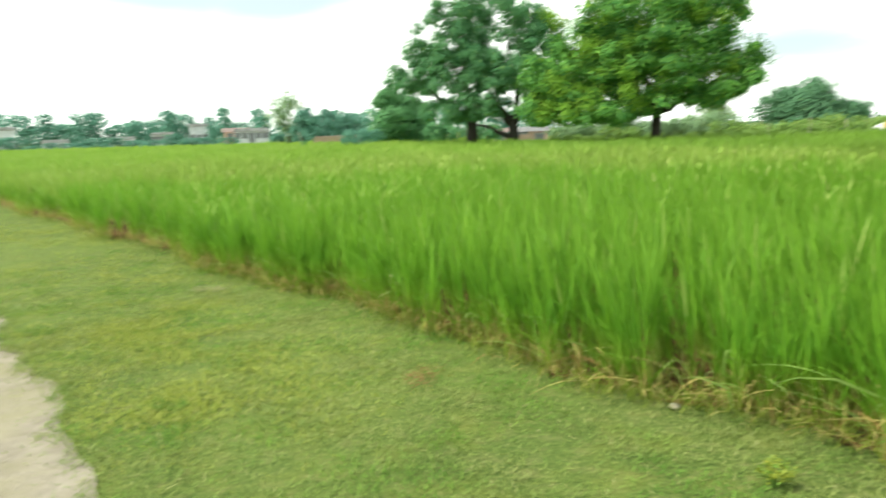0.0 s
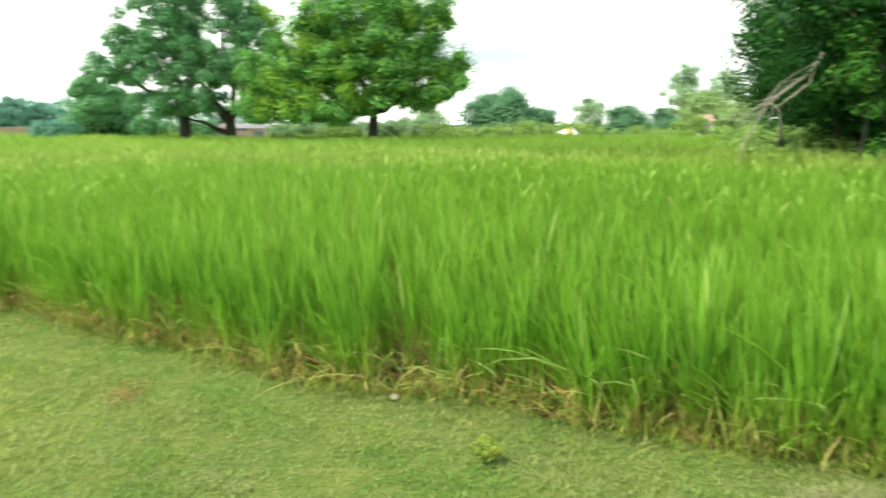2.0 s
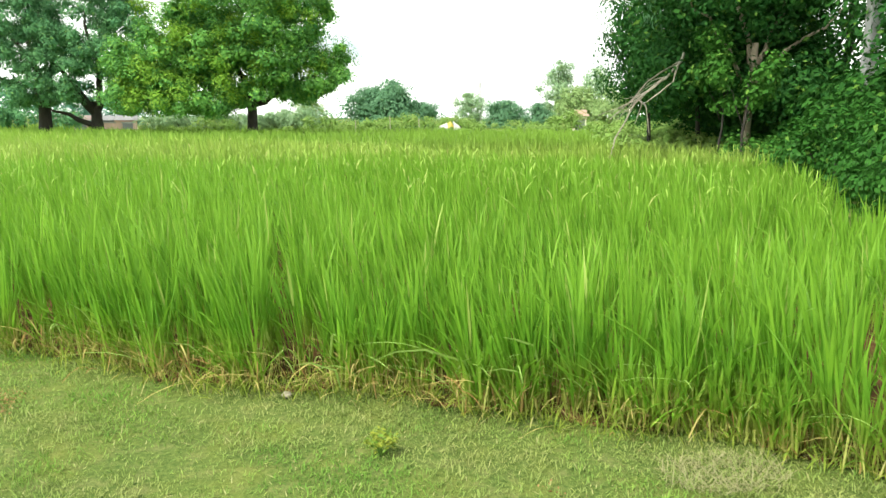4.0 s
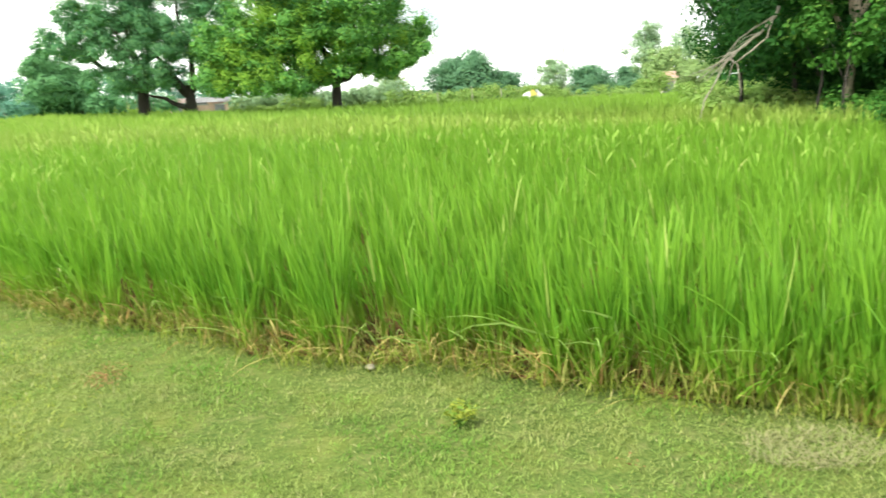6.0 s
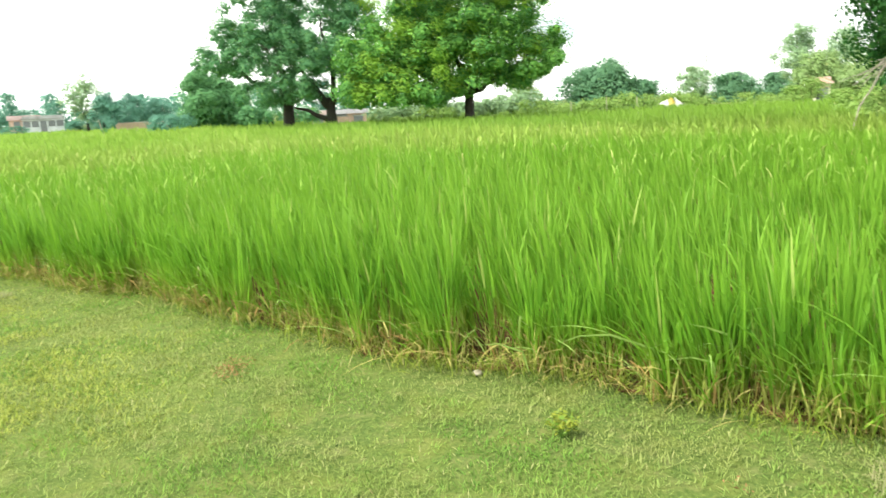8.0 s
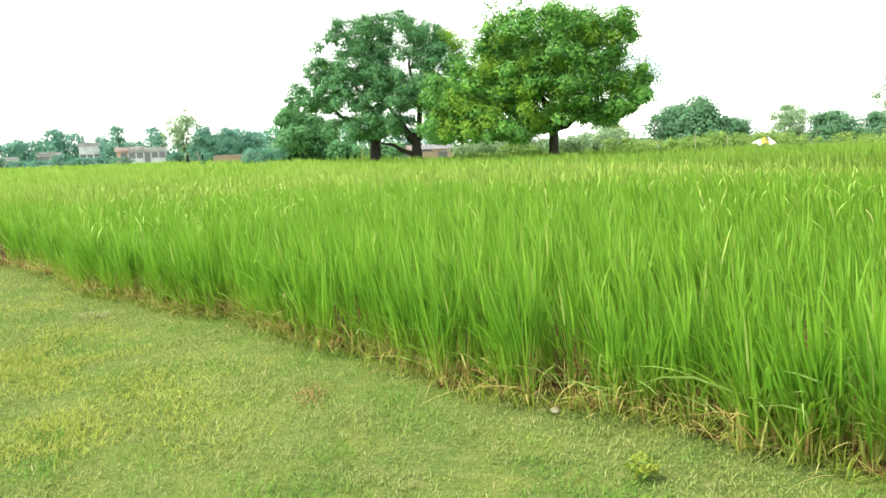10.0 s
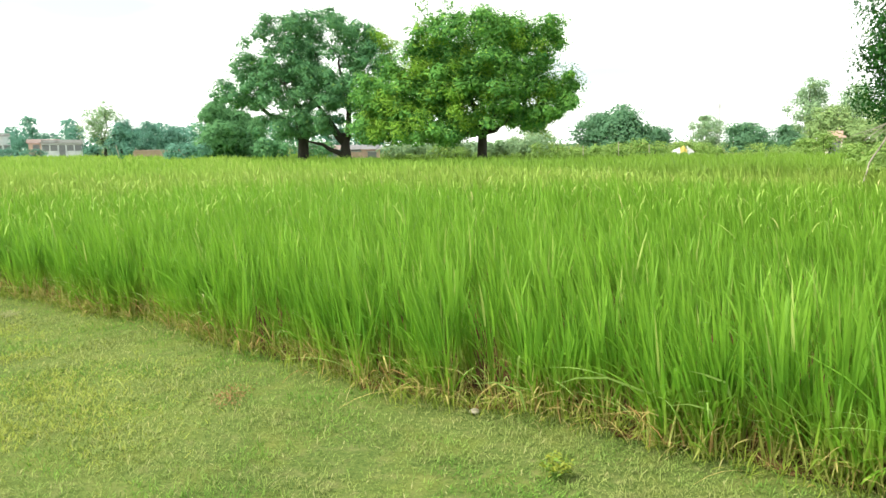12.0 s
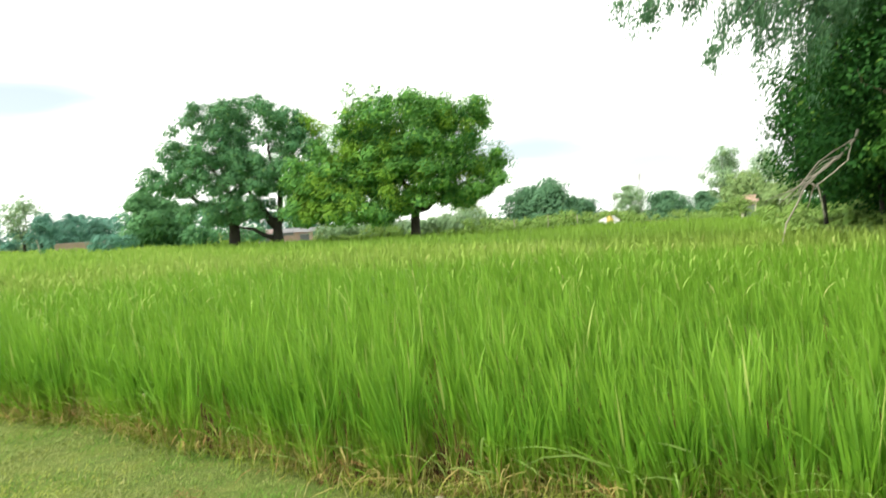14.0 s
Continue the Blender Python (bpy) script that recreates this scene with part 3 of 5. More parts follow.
def build_ears():
    p = hill_grid(-40, 26, 4, 34, 0.22)
    d = np.hypot(p[:, 0], p[:, 1] - 1)
    az = np.degrees(np.arctan2(p[:, 0], p[:, 1] - 1))
    thick = 0.5 + 0.5 * np.sin(0.8 * p[:, 0] + 1.1 * np.sin(0.5 * p[:, 1]))
    p = p[(d > 5.9 + 3.5 * rng.random(len(d))) & (d < 17 + 6 * rng.random(len(d))) & in_field(p[:, 0], p[:, 1]) & ~is_far_plot(p[:, 0], p[:, 1]) & (az > -60) & (az < 50) & (rng.random(len(p)) < 0.25 + 0.6 * thick)]
    b = np.zeros((len(p), 3))
    b[:, :2] = p
    b[:, 2] = rice_height(p[:, 0], p[:, 1]) * rng.uniform(0.74, 0.97, len(p))
    dd = np.hypot(p[:, 0], p[:, 1] - 1)
    stuff("rice_ears", [blades(b, rng.uniform(0.12, 0.21, len(b)), rng.uniform(0.06, 0.35, len(b)), rng.uniform(0.35, 1.1, len(b)), 0.0078 + 0.0004 * dd, 5)],
          M_EAR, "pale yellowish ears drooping over the rice", "rice")


build_ears()


def build_straw():
    n = 4800
    x = np.concatenate((rng.uniform(-15, -4, n // 2), rng.uniform(-5, 3.2, n // 2)))
    y = edge_y(x) + rng.normal(0.01, 0.10, n)
    patchy = 0.5 + 0.5 * np.sin(3.1 * x) * np.sin(1.3 * x + 1)
    keep = rng.random(n) < (0.20 + 0.42 * patchy) * np.where(x > 0.6, 0.45, 1.0)
    x, y = x[keep], y[keep]
    b = np.stack((x, y, np.full(len(x), 0.012) + rng.uniform(0, 0.10, len(x)) ** 1.0), 1)
    m = 200
    x2 = rng.uniform(-15, 1.5, m)
    b2 = np.stack((x2, edge_y(x2) + rng.uniform(-0.06, 0.10, m), rng.uniform(0.04, 0.16, m)), 1)
    fallen = blades(b2, rng.uniform(0.14, 0.28, m), rng.uniform(0.6, 0.95, m), rng.uniform(0.3, 0.9, m), rng.uniform(0.006, 0.011, m), 4, rng.normal(-2.1, 0.9, m))
    stuff("straw_fringe", [fallen, blades(b, rng.uniform(0.06, 0.22, len(b)), rng.uniform(0.2, 0.95, len(b)), rng.uniform(0.1, 0.9, len(b)), rng.uniform(0.0035, 0.008, len(b)), 4, np.where(rng.random(len(b)) < 0.5, rng.uniform(0, 2 * np.pi, len(b)), -2.11 + rng.normal(0, 0.7, len(b))))],
          M_STRAW, "withered tan and rusty straw along the crop's foot", "straw")
    n = 4600
    x = np.concatenate((rng.uniform(-14, 3.2, n // 3), rng.uniform(-6, 3.2, n - n // 3)))
    b = np.stack((x, edge_y(x) + rng.normal(0.03, 0.09, n), np.zeros(n)), 1)
    stuff("edge_grass", [blades(b, rng.uniform(0.05, 0.16, n), rng.uniform(0.1, 0.7, n), rng.uniform(0.1, 0.8, n), rng.uniform(0.004, 0.008, n), 3)],
          M_FRINGE, "taller yellowish green grass fringing the rice crop", "grass")
    # green and pale blades that lean out over the lawn
    n = 170
    x = rng.uniform(-13, 3.0, n)
    b = np.stack((x, edge_y(x) + rng.uniform(0.02, 0.25, n), rng.uniform(0.02, 0.22, n)), 1)
    turn = -np.pi / 2 - 0.54 + rng.normal(0, 0.9, n)
    stuff("arching_leaves", [blades(b, rng.uniform(0.2, 0.36, n), rng.uniform(0.3, 0.8, n), rng.uniform(0.3, 0.9, n), rng.uniform(0.007, 0.013, n), 6, turn)],
          M_PALE_LEAF, "pale green rice leaves arching out over the grass", "rice")


build_straw()


def bent_leaf(points, width):
    """One long pale leaf that has snapped over, as a folded ribbon through points."""
    bm = bmesh.new()
    rows = []
    n = len(points) * 4 - 3
    for i in range(n):
        q = i / (n - 1) * (len(points) - 1)
        a = min(int(q), len(points) - 2)
        p = Vector(points[a]).lerp(Vector(points[a + 1]), q - a)
        way = (Vector(points[a + 1]) - Vector(points[a])).normalized()
        side = way.cross(Vector((0.1, 0.85, 0.5))).normalized()
        half = width * 0.31 * min(1.0, 0.35 + 3 * i / n, 0.08 + 2.2 * (n - 1 - i) / n)
        rows.append([bm.verts.new(p - side * half), bm.verts.new(p + Vector((0, 0.15, -0.3)) * half), bm.verts.new(p + side * half)])
    for u, w in zip(rows, rows[1:]):
        bm.faces.new((u[0], u[1], w[1], w[0]))
        bm.faces.new((u[1], u[2], w[2], w[1]))
    ob = part("bent_leaf", bm, M_PALE_LEAF, None)
    tagged(ob, "long pale rice leaf bent over at the crop's edge", "leaf", "bent rice leaves")


bent_leaf([(0.66, 4.30, 0.10), (0.58, 4.26, 0.25), (0.387, 4.218, 0.332), (0.25, 4.20, 0.335), (0.14, 4.19, 0.30)], 0.022)
bent_leaf([(0.95, 4.25, 0.16), (0.88, 4.16, 0.34), (0.775, 4.118, 0.389), (0.70, 4.10, 0.41)], 0.020)
bent_leaf([(0.86, 4.22, 0.08), (0.80, 4.10, 0.24), (0.70, 4.05, 0.28), (0.58, 4.03, 0.275)], 0.018)
bent_leaf([(0.03, 4.52, 0.05), (0.0, 4.45, 0.18), (-0.115, 4.409, 0.236), (-0.22, 4.39, 0.235)], 0.020)
bent_leaf([(1.75, 3.95, 0.12), (1.62, 3.86, 0.30), (1.74, 3.80, 0.40), (1.95, 3.77, 0.46)], 0.026)
bent_leaf([(-0.62, 5.0, 0.06), (-0.72, 4.93, 0.20), (-0.86, 4.90, 0.23)], 0.018)


# ---- lawn ----
def build_lawn():
    pts = []
    for x0, x1, y0, y1, dens in ((-7, 4, 1.4, 9, 7400), (-20, -7, 4, 17, 1500), (4, 9, -6, 4, 300), (-7, 4, -6, 1.4, 300)):
        n = int((x1 - x0) * (y1 - y0) * dens)
        x, y = rng.uniform(x0, x1, n), rng.uniform(y0, y1, n)
        d = np.hypot(x, y - 1)
        ok = (y < edge_y(x) + 0.2) & (y > path_y(x) - 0.04 + rng.normal(0, 0.16, n)) & (rng.random(n) < np.clip(1.3 - d * 0.12, 0.18, 1)) & (d > 1.6)
        tuft = np.sin(5.3 * x + 2 * np.sin(3 * y)) * np.sin(4.7 * y + 1.5 * np.sin(2.3 * x))
        ok &= rng.random(n) < 0.6 + 0.45 * tuft
        pts.append(np.stack((x[ok], y[ok], np.full(ok.sum(), 0.0)), 1))
    # ragged edge along the path
    x = rng.uniform(-7, 0.5, 7000)
    pts.append(np.stack((x, path_y(x) + rng.normal(-0.01, 0.05, 7000) + 0.05 * np.sin(13 * x) * np.sin(5.7 * x), np.full(7000, 0.008)), 1))
    b = np.concatenate(pts)
    n = len(b)
    d = np.hypot(b[:, 0], b[:, 1] - 1)
    clump = np.sin(31 * b[:, 0] + 3 * np.sin(17 * b[:, 1])) * np.sin(27 * b[:, 1] + 2.5 * np.sin(23 * b[:, 0])) + 0.6 * np.sin(9.1 * b[:, 0] + 1.3) * np.sin(7.7 * b[:, 1] + 2 * np.sin(5 * b[:, 0]))
    stuff("lawn_grass", [blades(b, rng.uniform(0.014, 0.040, n) * np.clip(1 + 0.45 * clump, 0.4, 1.7), rng.uniform(0.1, 0.75, n), rng.uniform(0.0, 0.55, n), (0.0027 + 0.0005 * d) * rng.uniform(0.7, 1.3, n), 2)],
          M_LAWN, "short grazed green grass with dry yellow blades", "grass")


build_lawn()


def build_thatch():
    """Pale dry strands matted into the turf, thicker in some spots."""
    n = 52000
    x, y = rng.uniform(-6, 3.6, n), rng.uniform(1.8, 8.2, n)
    spots = np.sin(2.1 * x + 1.7 * np.sin(1.9 * y)) * np.sin(2.7 * y + 1.1 * np.sin(2.4 * x)) + 0.5 * np.sin(7.3 * x + 2) * np.sin(6.1 * y)
    ok = (y < edge_y(x) + 0.05) & (y > path_y(x)) & (np.hypot(x, y - 1) > 1.7) & (rng.random(n) < np.clip(0.28 + 0.4 * spots + 0.26 * np.clip(x, -1, 1.5), 0.06, 0.9))
    b = np.stack((x[ok], y[ok], rng.uniform(0.002, 0.02, ok.sum())), 1)
    n = len(b)
    stuff("dry_thatch", [blades(b, rng.uniform(0.018, 0.045, n), rng.uniform(0.15, 0.9, n), rng.uniform(0.0, 0.6, n), rng.uniform(0.0018, 0.0032, n), 2)],
          M_THATCH, "pale dry strands matted in the grazed grass", "grass")


build_thatch()


def build_dry_grass():
    """Yellowing patches in the lawn towards the path."""
    n = 44000
    c = np.array([(-3.1, 4.8, 0.6, 0.40), (-2.6, 4.1, 0.4, 0.3), (-4.4, 5.8, 0.7, 0.5), (-3.8, 5.3, 0.45, 0.3), (-6.0, 7.0, 0.9, 0.5), (-9.5, 9.4, 1.6, 0.7)])[rng.integers(0, 6, n)]
    x, y = c[:, 0] + rng.normal(0, 1, n) * c[:, 2], c[:, 1] + rng.normal(0, 1, n) * c[:, 3]
    spots = np.sin(3.3 * x + 1.9 * np.sin(2.7 * y)) * np.sin(3.9 * y + 1.6 * np.sin(3.1 * x)) + 0.4 * np.sin(9.7 * x + 1) * np.sin(8.3 * y)
    ok = (y < edge_y(x)) & (y > path_y(x) - 0.03) & (rng.random(n) < np.clip(0.45 + 0.7 * spots, 0.08, 1))
    b = np.stack((x[ok], y[ok], np.zeros(ok.sum())), 1)
    n = len(b)
    stuff("yellowing_grass", [blades(b, rng.uniform(0.02, 0.05, n), rng.uniform(0.15, 0.85, n), rng.uniform(0.0, 0.6, n), rng.uniform(0.0022, 0.0042, n) + 0.0004 * np.hypot(b[:, 0], b[:, 1]), 2)],
          M_YELLOW, "yellowing dry patches in the grazed grass", "grass")


build_dry_grass()


def tuft(name, at, count, spread, size, width, mat, label, category, flat=0.6):
    b = np.zeros((count, 3))
    r = spread * np.sqrt(rng.random(count))
    a = rng.uniform(0, 2 * np.pi, count)
    b[:, 0], b[:, 1] = r * np.cos(a) * 1.3, r * np.sin(a) * 0.8
    v, fn, fi, al = blades(b, rng.uniform(0.5, 1.2, count) * size, rng.uniform(flat * 0.5, min(0.97, flat * 1.5), count), rng.uniform(0.2, 1.0, count), width, 4)
    ob = new(name, soup(name, v, fn, fi, mat, al))
    ob.location = at
    return tagged(ob, label, category)


tuft("withered_grass_tuft", (1.43, 3.46, 0.006), 1000, 0.2, 0.07, 0.0023, M_DRY, "bleached withered grass tuft lying on the lawn", "dry grass")


tuft("withered_grass_tuft", (-4.29, 6.55, 0.004), 420, 0.13, 0.055, 0.0024, M_DRY, "pale withered grass patch near the crop's edge", "dry grass", 0.75)
tuft("grass_tuft", (-2.69, 4.01, 0.004), 150, 0.085, 0.045, 0.004, M_LUSH, "small dark green grass tuft in the lawn", "grass", 0.45)
tuft("grass_tuft", (-4.65, 5.01, 0.004), 170, 0.13, 0.05, 0.0044, M_LUSH, "dark green grass tuft beside the earth path", "grass", 0.45)


def scatter_leaves(name, at, count, spread, size, mat, label, category, rise=0.02, up=1.0):
    p = rng.normal(0, spread, (count, 3)) * np.array([0.9, 1.5, 0])
    p[:, 2] = rng.uniform(0.008, rise, count)
    v, fn, fi, al = leaves(p, rng.normal(0, 0.5, (count, 3)) + np.array([0, 0, up]), size * rng.uniform(0.6, 1.4, count), 0.45)
    ob = new(name, soup(name, v, fn, fi, mat, al))
    ob.location = at
    return tagged(ob, label, category)


scatter_leaves("brown_leaf_litter", (-1.56, 4.70, 0.022), 300, 0.062, 0.015, M_BROWN, "rusty brown dead leaves lying in the grass", "leaf litter")
scatter_leaves("brown_leaf_litter", (0.73, 3.46, 0.015), 12, 0.022, 0.018, M_BROWN, "small tan dead leaves curled in the grass", "leaf litter")


def weed(at):
    w = empty_thing("yellow_weed", at, "low leafy weed with yellowing leaves in the lawn", "weed")
    tips = []
    for k in range(9):
        bm = bmesh.new()
        a = 2 * math.pi * k / 9 + random.uniform(-0.3, 0.3)
        tip = (math.cos(a) * random.uniform(0.02, 0.07), math.sin(a) * random.uniform(0.02, 0.06), random.uniform(0.03, 0.085))
        tube(bm, bend((0, 0, 0), tip, 3, 0.1), (0.003, 0.0025, 0.002, 0.0012), 5)
        part("stem", bm, M_LAWN, w)
        tips.append(tip)
    pos = np.array([np.array(random.choice(tips)) * random.uniform(0.5, 1.05) for _ in range(150)]) + rng.normal(0, 0.012, (150, 3)) + np.array([0, 0, 0.012])
    v, fn, fi, al = leaves(pos, rng.normal(0, 0.5, (150, 3)) + np.array([0, 0, 1]), rng.uniform(0.018, 0.036, 150), 0.42)
    part("foliage", soup("foliage", v, fn, fi, M_WEED), None, w)


weed((0.15, 3.89, 0.0))


def dry_stalk(at, reach, height):
    """A bleached grass stalk that sticks out of the lawn, with a snapped tip."""
    bm = bmesh.new()
    x, y = reach
    tube(bm, [(0, 0, -0.01), (x * 0.3, y * 0.3, height * 0.55), (x * 0.55, y * 0.55, height), (x * 0.8, y * 0.8, height * 0.95), (x, y, height * 0.7)], (0.0045, 0.004, 0.0035, 0.003, 0.002), 5)
    ob = part("dry_stalk", bm, M_THATCH, None)
    ob.location = at
    tagged(ob, "bleached dry grass stalk sticking out of the lawn", "stalk", "dry stalks")


dry_stalk((-2.25, 5.52, 0.0), (-0.04, 0.02), 0.15)
dry_stalk((-2.22, 4.83, 0.0), (-0.13, 0.08), 0.045)
dry_stalk((-4.10, 6.29, 0.0), (0.05, 0.05), 0.12)
dry_stalk((-1.77, 4.01, 0.0), (-0.04, 0.05), 0.04)


def pebble(at, size):
    bm = bmesh.new()
    bmesh.ops.create_icosphere(bm, subdivisions=2, radius=size)
    for v in bm.verts:
        v.co *= 1 + 0.25 * noise.noise(v.co * (1.2 / size) + Vector(at))
        v.co.z *= 0.55
    ob = part("pebble", bm, M_STONE, None, smooth=True)
    ob.location = at
    tagged(ob, "small pale pebble at the edge of the crop", "stone")


pebble((-0.23, 4.60, 0.02), 0.026)


# ---- trees ----
def tree(name, at, trunk, limbs, crown_soups, crown_mat, bark, label, extra=(), trunk_sides=12, category="tree"):
    """trunk: (points, radii); limbs: list of (points, radii); crown_soups: leaf soups in the tree's own space; extra: (name, soups, material)."""
    t = empty_thing(name, at, label, category)
    bm = bmesh.new()
    tube(bm, *trunk, sides=trunk_sides, wobble=0.07)
    part("trunk", bm, bark, t, smooth=True)
    for pts, radii in limbs:
        bm = bmesh.new()
        tube(bm, pts, radii, 7)
        part("limb", bm, bark, t, smooth=True)
    v, fn, fi, al = join_soup(*crown_soups)
    part("crown", soup("crown", v, fn, fi, crown_mat), None, t)
    for nm, soups, mat, lab in extra:
        v, fn, fi, al = join_soup(*soups)
        part(nm, soup(nm, v, fn, fi, mat), None, t, lab)
    return t


def limb_to(a, b, r, n=6, sag=0.06, wander=0.05):
    return bend(a, b, n, sag, wander), [r * (1 - 0.8 * i / n) for i in range(n + 1)]


def lobed_crown(lobes, scale, clump_r, per, size, density=1.0, depth=3.0, core=0.0, **kw):
    """lobes: (across, up, radius) in units of scale metres; depth: how far they spread to the front and back in the crown's middle."""
    out, centres = [], []
    wide = max(abs(x) + r for x, z, r in lobes)
    for x, z, r in lobes:
        deep = depth * math.sqrt(max(0.12, 1 - (x / wide) ** 2))
        x, z, r = x * scale * 0.94, z * scale + 0.42, r * scale * 0.9
        for y in (rng.uniform(-1, -0.35) * deep, rng.uniform(0.3, 1) * deep):
            c = (x + rng.normal(0, 0.2), y, z)
            centres.append(c)
            if core:
                out.append(clump_leaves(c, r * 0.62, int(core * (26 + 22 * r)), 0.34, fill=0.15))
            out += lobe_leaves(c, r, clump_r, max(5, int(density * 5.5 * (r / clump_r) ** 2)), per, size, **kw)
    return out, centres


def filled_lobes(outline, n, least, most, holes=(), seed=1):
    """Lobes (across, up, radius) strewn evenly through an outline of (across, up) corners; holes (across, up, half-width, half-height) stay thin."""
    dice = random.Random(seed)
    xs, zs = [p[0] for p in outline], [p[1] for p in outline]

    def inside(x, z):
        hit = False
        for (x0, z0), (x1, z1) in zip(outline, outline[1:] + outline[:1]):
            if (z0 > z) != (z1 > z) and x < x0 + (z - z0) / (z1 - z0) * (x1 - x0):
                hit = not hit
        return hit
    out = []
    for _ in range(n * 60):
        x, z, r = dice.uniform(min(xs), max(xs)), dice.uniform(min(zs), max(zs)), dice.uniform(least, most)
        if not all(inside(x + a * r, z + b * r) for a, b in ((0.75, 0), (-0.75, 0), (0, 0.75), (0, -0.75))):
            continue
        if any(math.hypot(x - a, z - b) < 0.42 * (r + c) for a, b, c in out):
            continue
        if any(((x - a) / (w + r * 0.5)) ** 2 + ((z - b) / (h + r * 0.5)) ** 2 < 1 for a, b, w, h in holes) and dice.random() < 0.9:
            continue
        out.append((x, z, r))
        if len(out) == n:
            break
    return out


# the broad bright tree
A_LOBES = [(-190, 95, 46), (-205, 60, 34), (-150, 130, 50), (-120, 80, 50), (-80, 165, 62), (-60, 215, 50), (0, 222, 46), (30, 170, 66),
           (-20, 120, 60), (90, 205, 38), (120, 225, 26), (95, 130, 52), (140, 115, 38), (55, 95, 40), (-80, 115, 50), (160, 95, 24), (-40, 70, 26), (-212, 42, 28), (-170, 48, 36), (-125, 42, 26), (95, 75, 30), (-90, 55, 28),
           (70, 76, 24), (100, 166, 26), (20, 88, 22), (-4, 78, 18), (42, 92, 22), (115, 84, 28), (150, 92, 20), (-50, 165, 50), (60, 215, 40), (-115, 180, 40), (112, 172, 30), (-160, 85, 44), (-60, 85, 34),
           (-8, 240, 24), (22, 232, 22), (50, 226, 22), (-45, 232, 24), (128, 212, 24), (142, 198, 16), (162, 124, 22), (150, 140, 16), (-105, 214, 26), (-124, 192, 24), (-85, 226, 22), (-222, 112, 24), (-195, 135, 24), (-165, 160, 24),
           (10, 62, 16), (36, 70, 18), (-14, 50, 16), (62, 66, 18), (84, 60, 16), (104, 64, 18), (124, 72, 18), (142, 80, 16)]
M_PX = 0.0335
A_LOBES += filled_lobes([(-190, 60), (-150, 140), (-90, 210), (40, 225), (100, 200), (130, 120), (60, 90), (-60, 70)], 18, 24, 32)
soups, _ = lobed_crown(A_LOBES + [(-100, 42, 26), (-75, 38, 24), (-52, 44, 24), (-32, 52, 20), (-25, 66, 24), (-150, 60, 34), (-195, 75, 36)], M_PX, 0.52, 57, 0.148, 0.86, core=1.2, up=0.85, fill=0.6, flat=0.62)
# pads in the yellower leaf, painting sunlight onto the crown's left and upper parts
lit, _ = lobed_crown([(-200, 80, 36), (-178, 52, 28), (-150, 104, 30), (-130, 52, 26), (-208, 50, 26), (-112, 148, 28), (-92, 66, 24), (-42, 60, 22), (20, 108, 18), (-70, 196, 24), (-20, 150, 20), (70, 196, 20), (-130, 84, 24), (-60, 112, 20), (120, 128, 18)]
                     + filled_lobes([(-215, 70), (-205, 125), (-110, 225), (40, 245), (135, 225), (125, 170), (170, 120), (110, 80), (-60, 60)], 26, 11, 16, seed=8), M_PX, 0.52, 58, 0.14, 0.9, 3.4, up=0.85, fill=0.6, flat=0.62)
limbs = [limb_to((0, 0, 1.9), (-4.0, -1.2, 4.0), 0.20, 7), limb_to((0.1, 0, 2.0), (3.9, 0.8, 3.7), 0.17, 7), limb_to((0, 0, 2.2), (-1.8, 1.5, 6.2), 0.22), limb_to((0.1, 0, 2.2), (1.6, -1.3, 6.0), 0.2),
         limb_to((0, 0, 2.0), (-5.4, 1.4, 3.3), 0.16, 7), limb_to((0.1, 0, 2.1), (3.2, -1.5, 5.2), 0.15), limb_to((0, 0, 2.4), (-0.3, 0.3, 8.2), 0.16),
         limb_to((-1.8, 1.5, 6.2), (-3.9, 0.2, 9.6), 0.06), limb_to((-0.3, 0.3, 7.2), (-2.1, 0.2, 9.5), 0.045)]
twigs = []
for c in ((-3.5, 0.2, 9.75), (-3.75, 0.2, 9.45), (-3.3, 0.2, 9.5), (-3.55, 0.2, 9.15), (-3.2, 0.2, 9.2), (-2.1, 0.2, 9.55), (-1.75, 0.2, 9.45), (-1.95, 0.2, 9.2), (-2.5, 0.2, 9.1), (-3.0, 0.2, 8.9), (-3.9, 0.2, 8.7), (-4.4, 0.2, 8.1), (-2.2, 0.2, 8.9)):
    twigs.append(clump_leaves(c, 0.24, 26, 0.17))
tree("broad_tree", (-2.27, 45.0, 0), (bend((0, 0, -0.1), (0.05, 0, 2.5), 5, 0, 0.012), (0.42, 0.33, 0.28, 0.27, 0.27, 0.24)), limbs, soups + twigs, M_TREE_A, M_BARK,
     "broad bright green shade tree with a short dark trunk", [("young_foliage", lit, M_LIT_YOUNG, "yellow-green lit and young leaves")])

# the pair behind it, their crowns grown together
S_PX = 0.0373
C_LOBES = filled_lobes([(-118, 150), (-96, 215), (-70, 254), (-10, 258), (40, 246), (78, 208), (96, 150), (100, 95), (84, 52), (30, 48), (14, 84), (-20, 76), (-62, 84)], 62, 14, 25, [(-36, 192, 13, 34), (-24, 112, 9, 22), (8, 178, 5, 24), (-46, 104, 9, 14)], 39)
soups, _ = lobed_crown(C_LOBES, S_PX, 0.44, 56, 0.13, 0.85, 2.8, core=0.5, up=0.6, fill=0.5, flat=0.72)
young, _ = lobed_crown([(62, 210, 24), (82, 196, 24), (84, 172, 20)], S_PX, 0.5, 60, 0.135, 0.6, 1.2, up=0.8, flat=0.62)
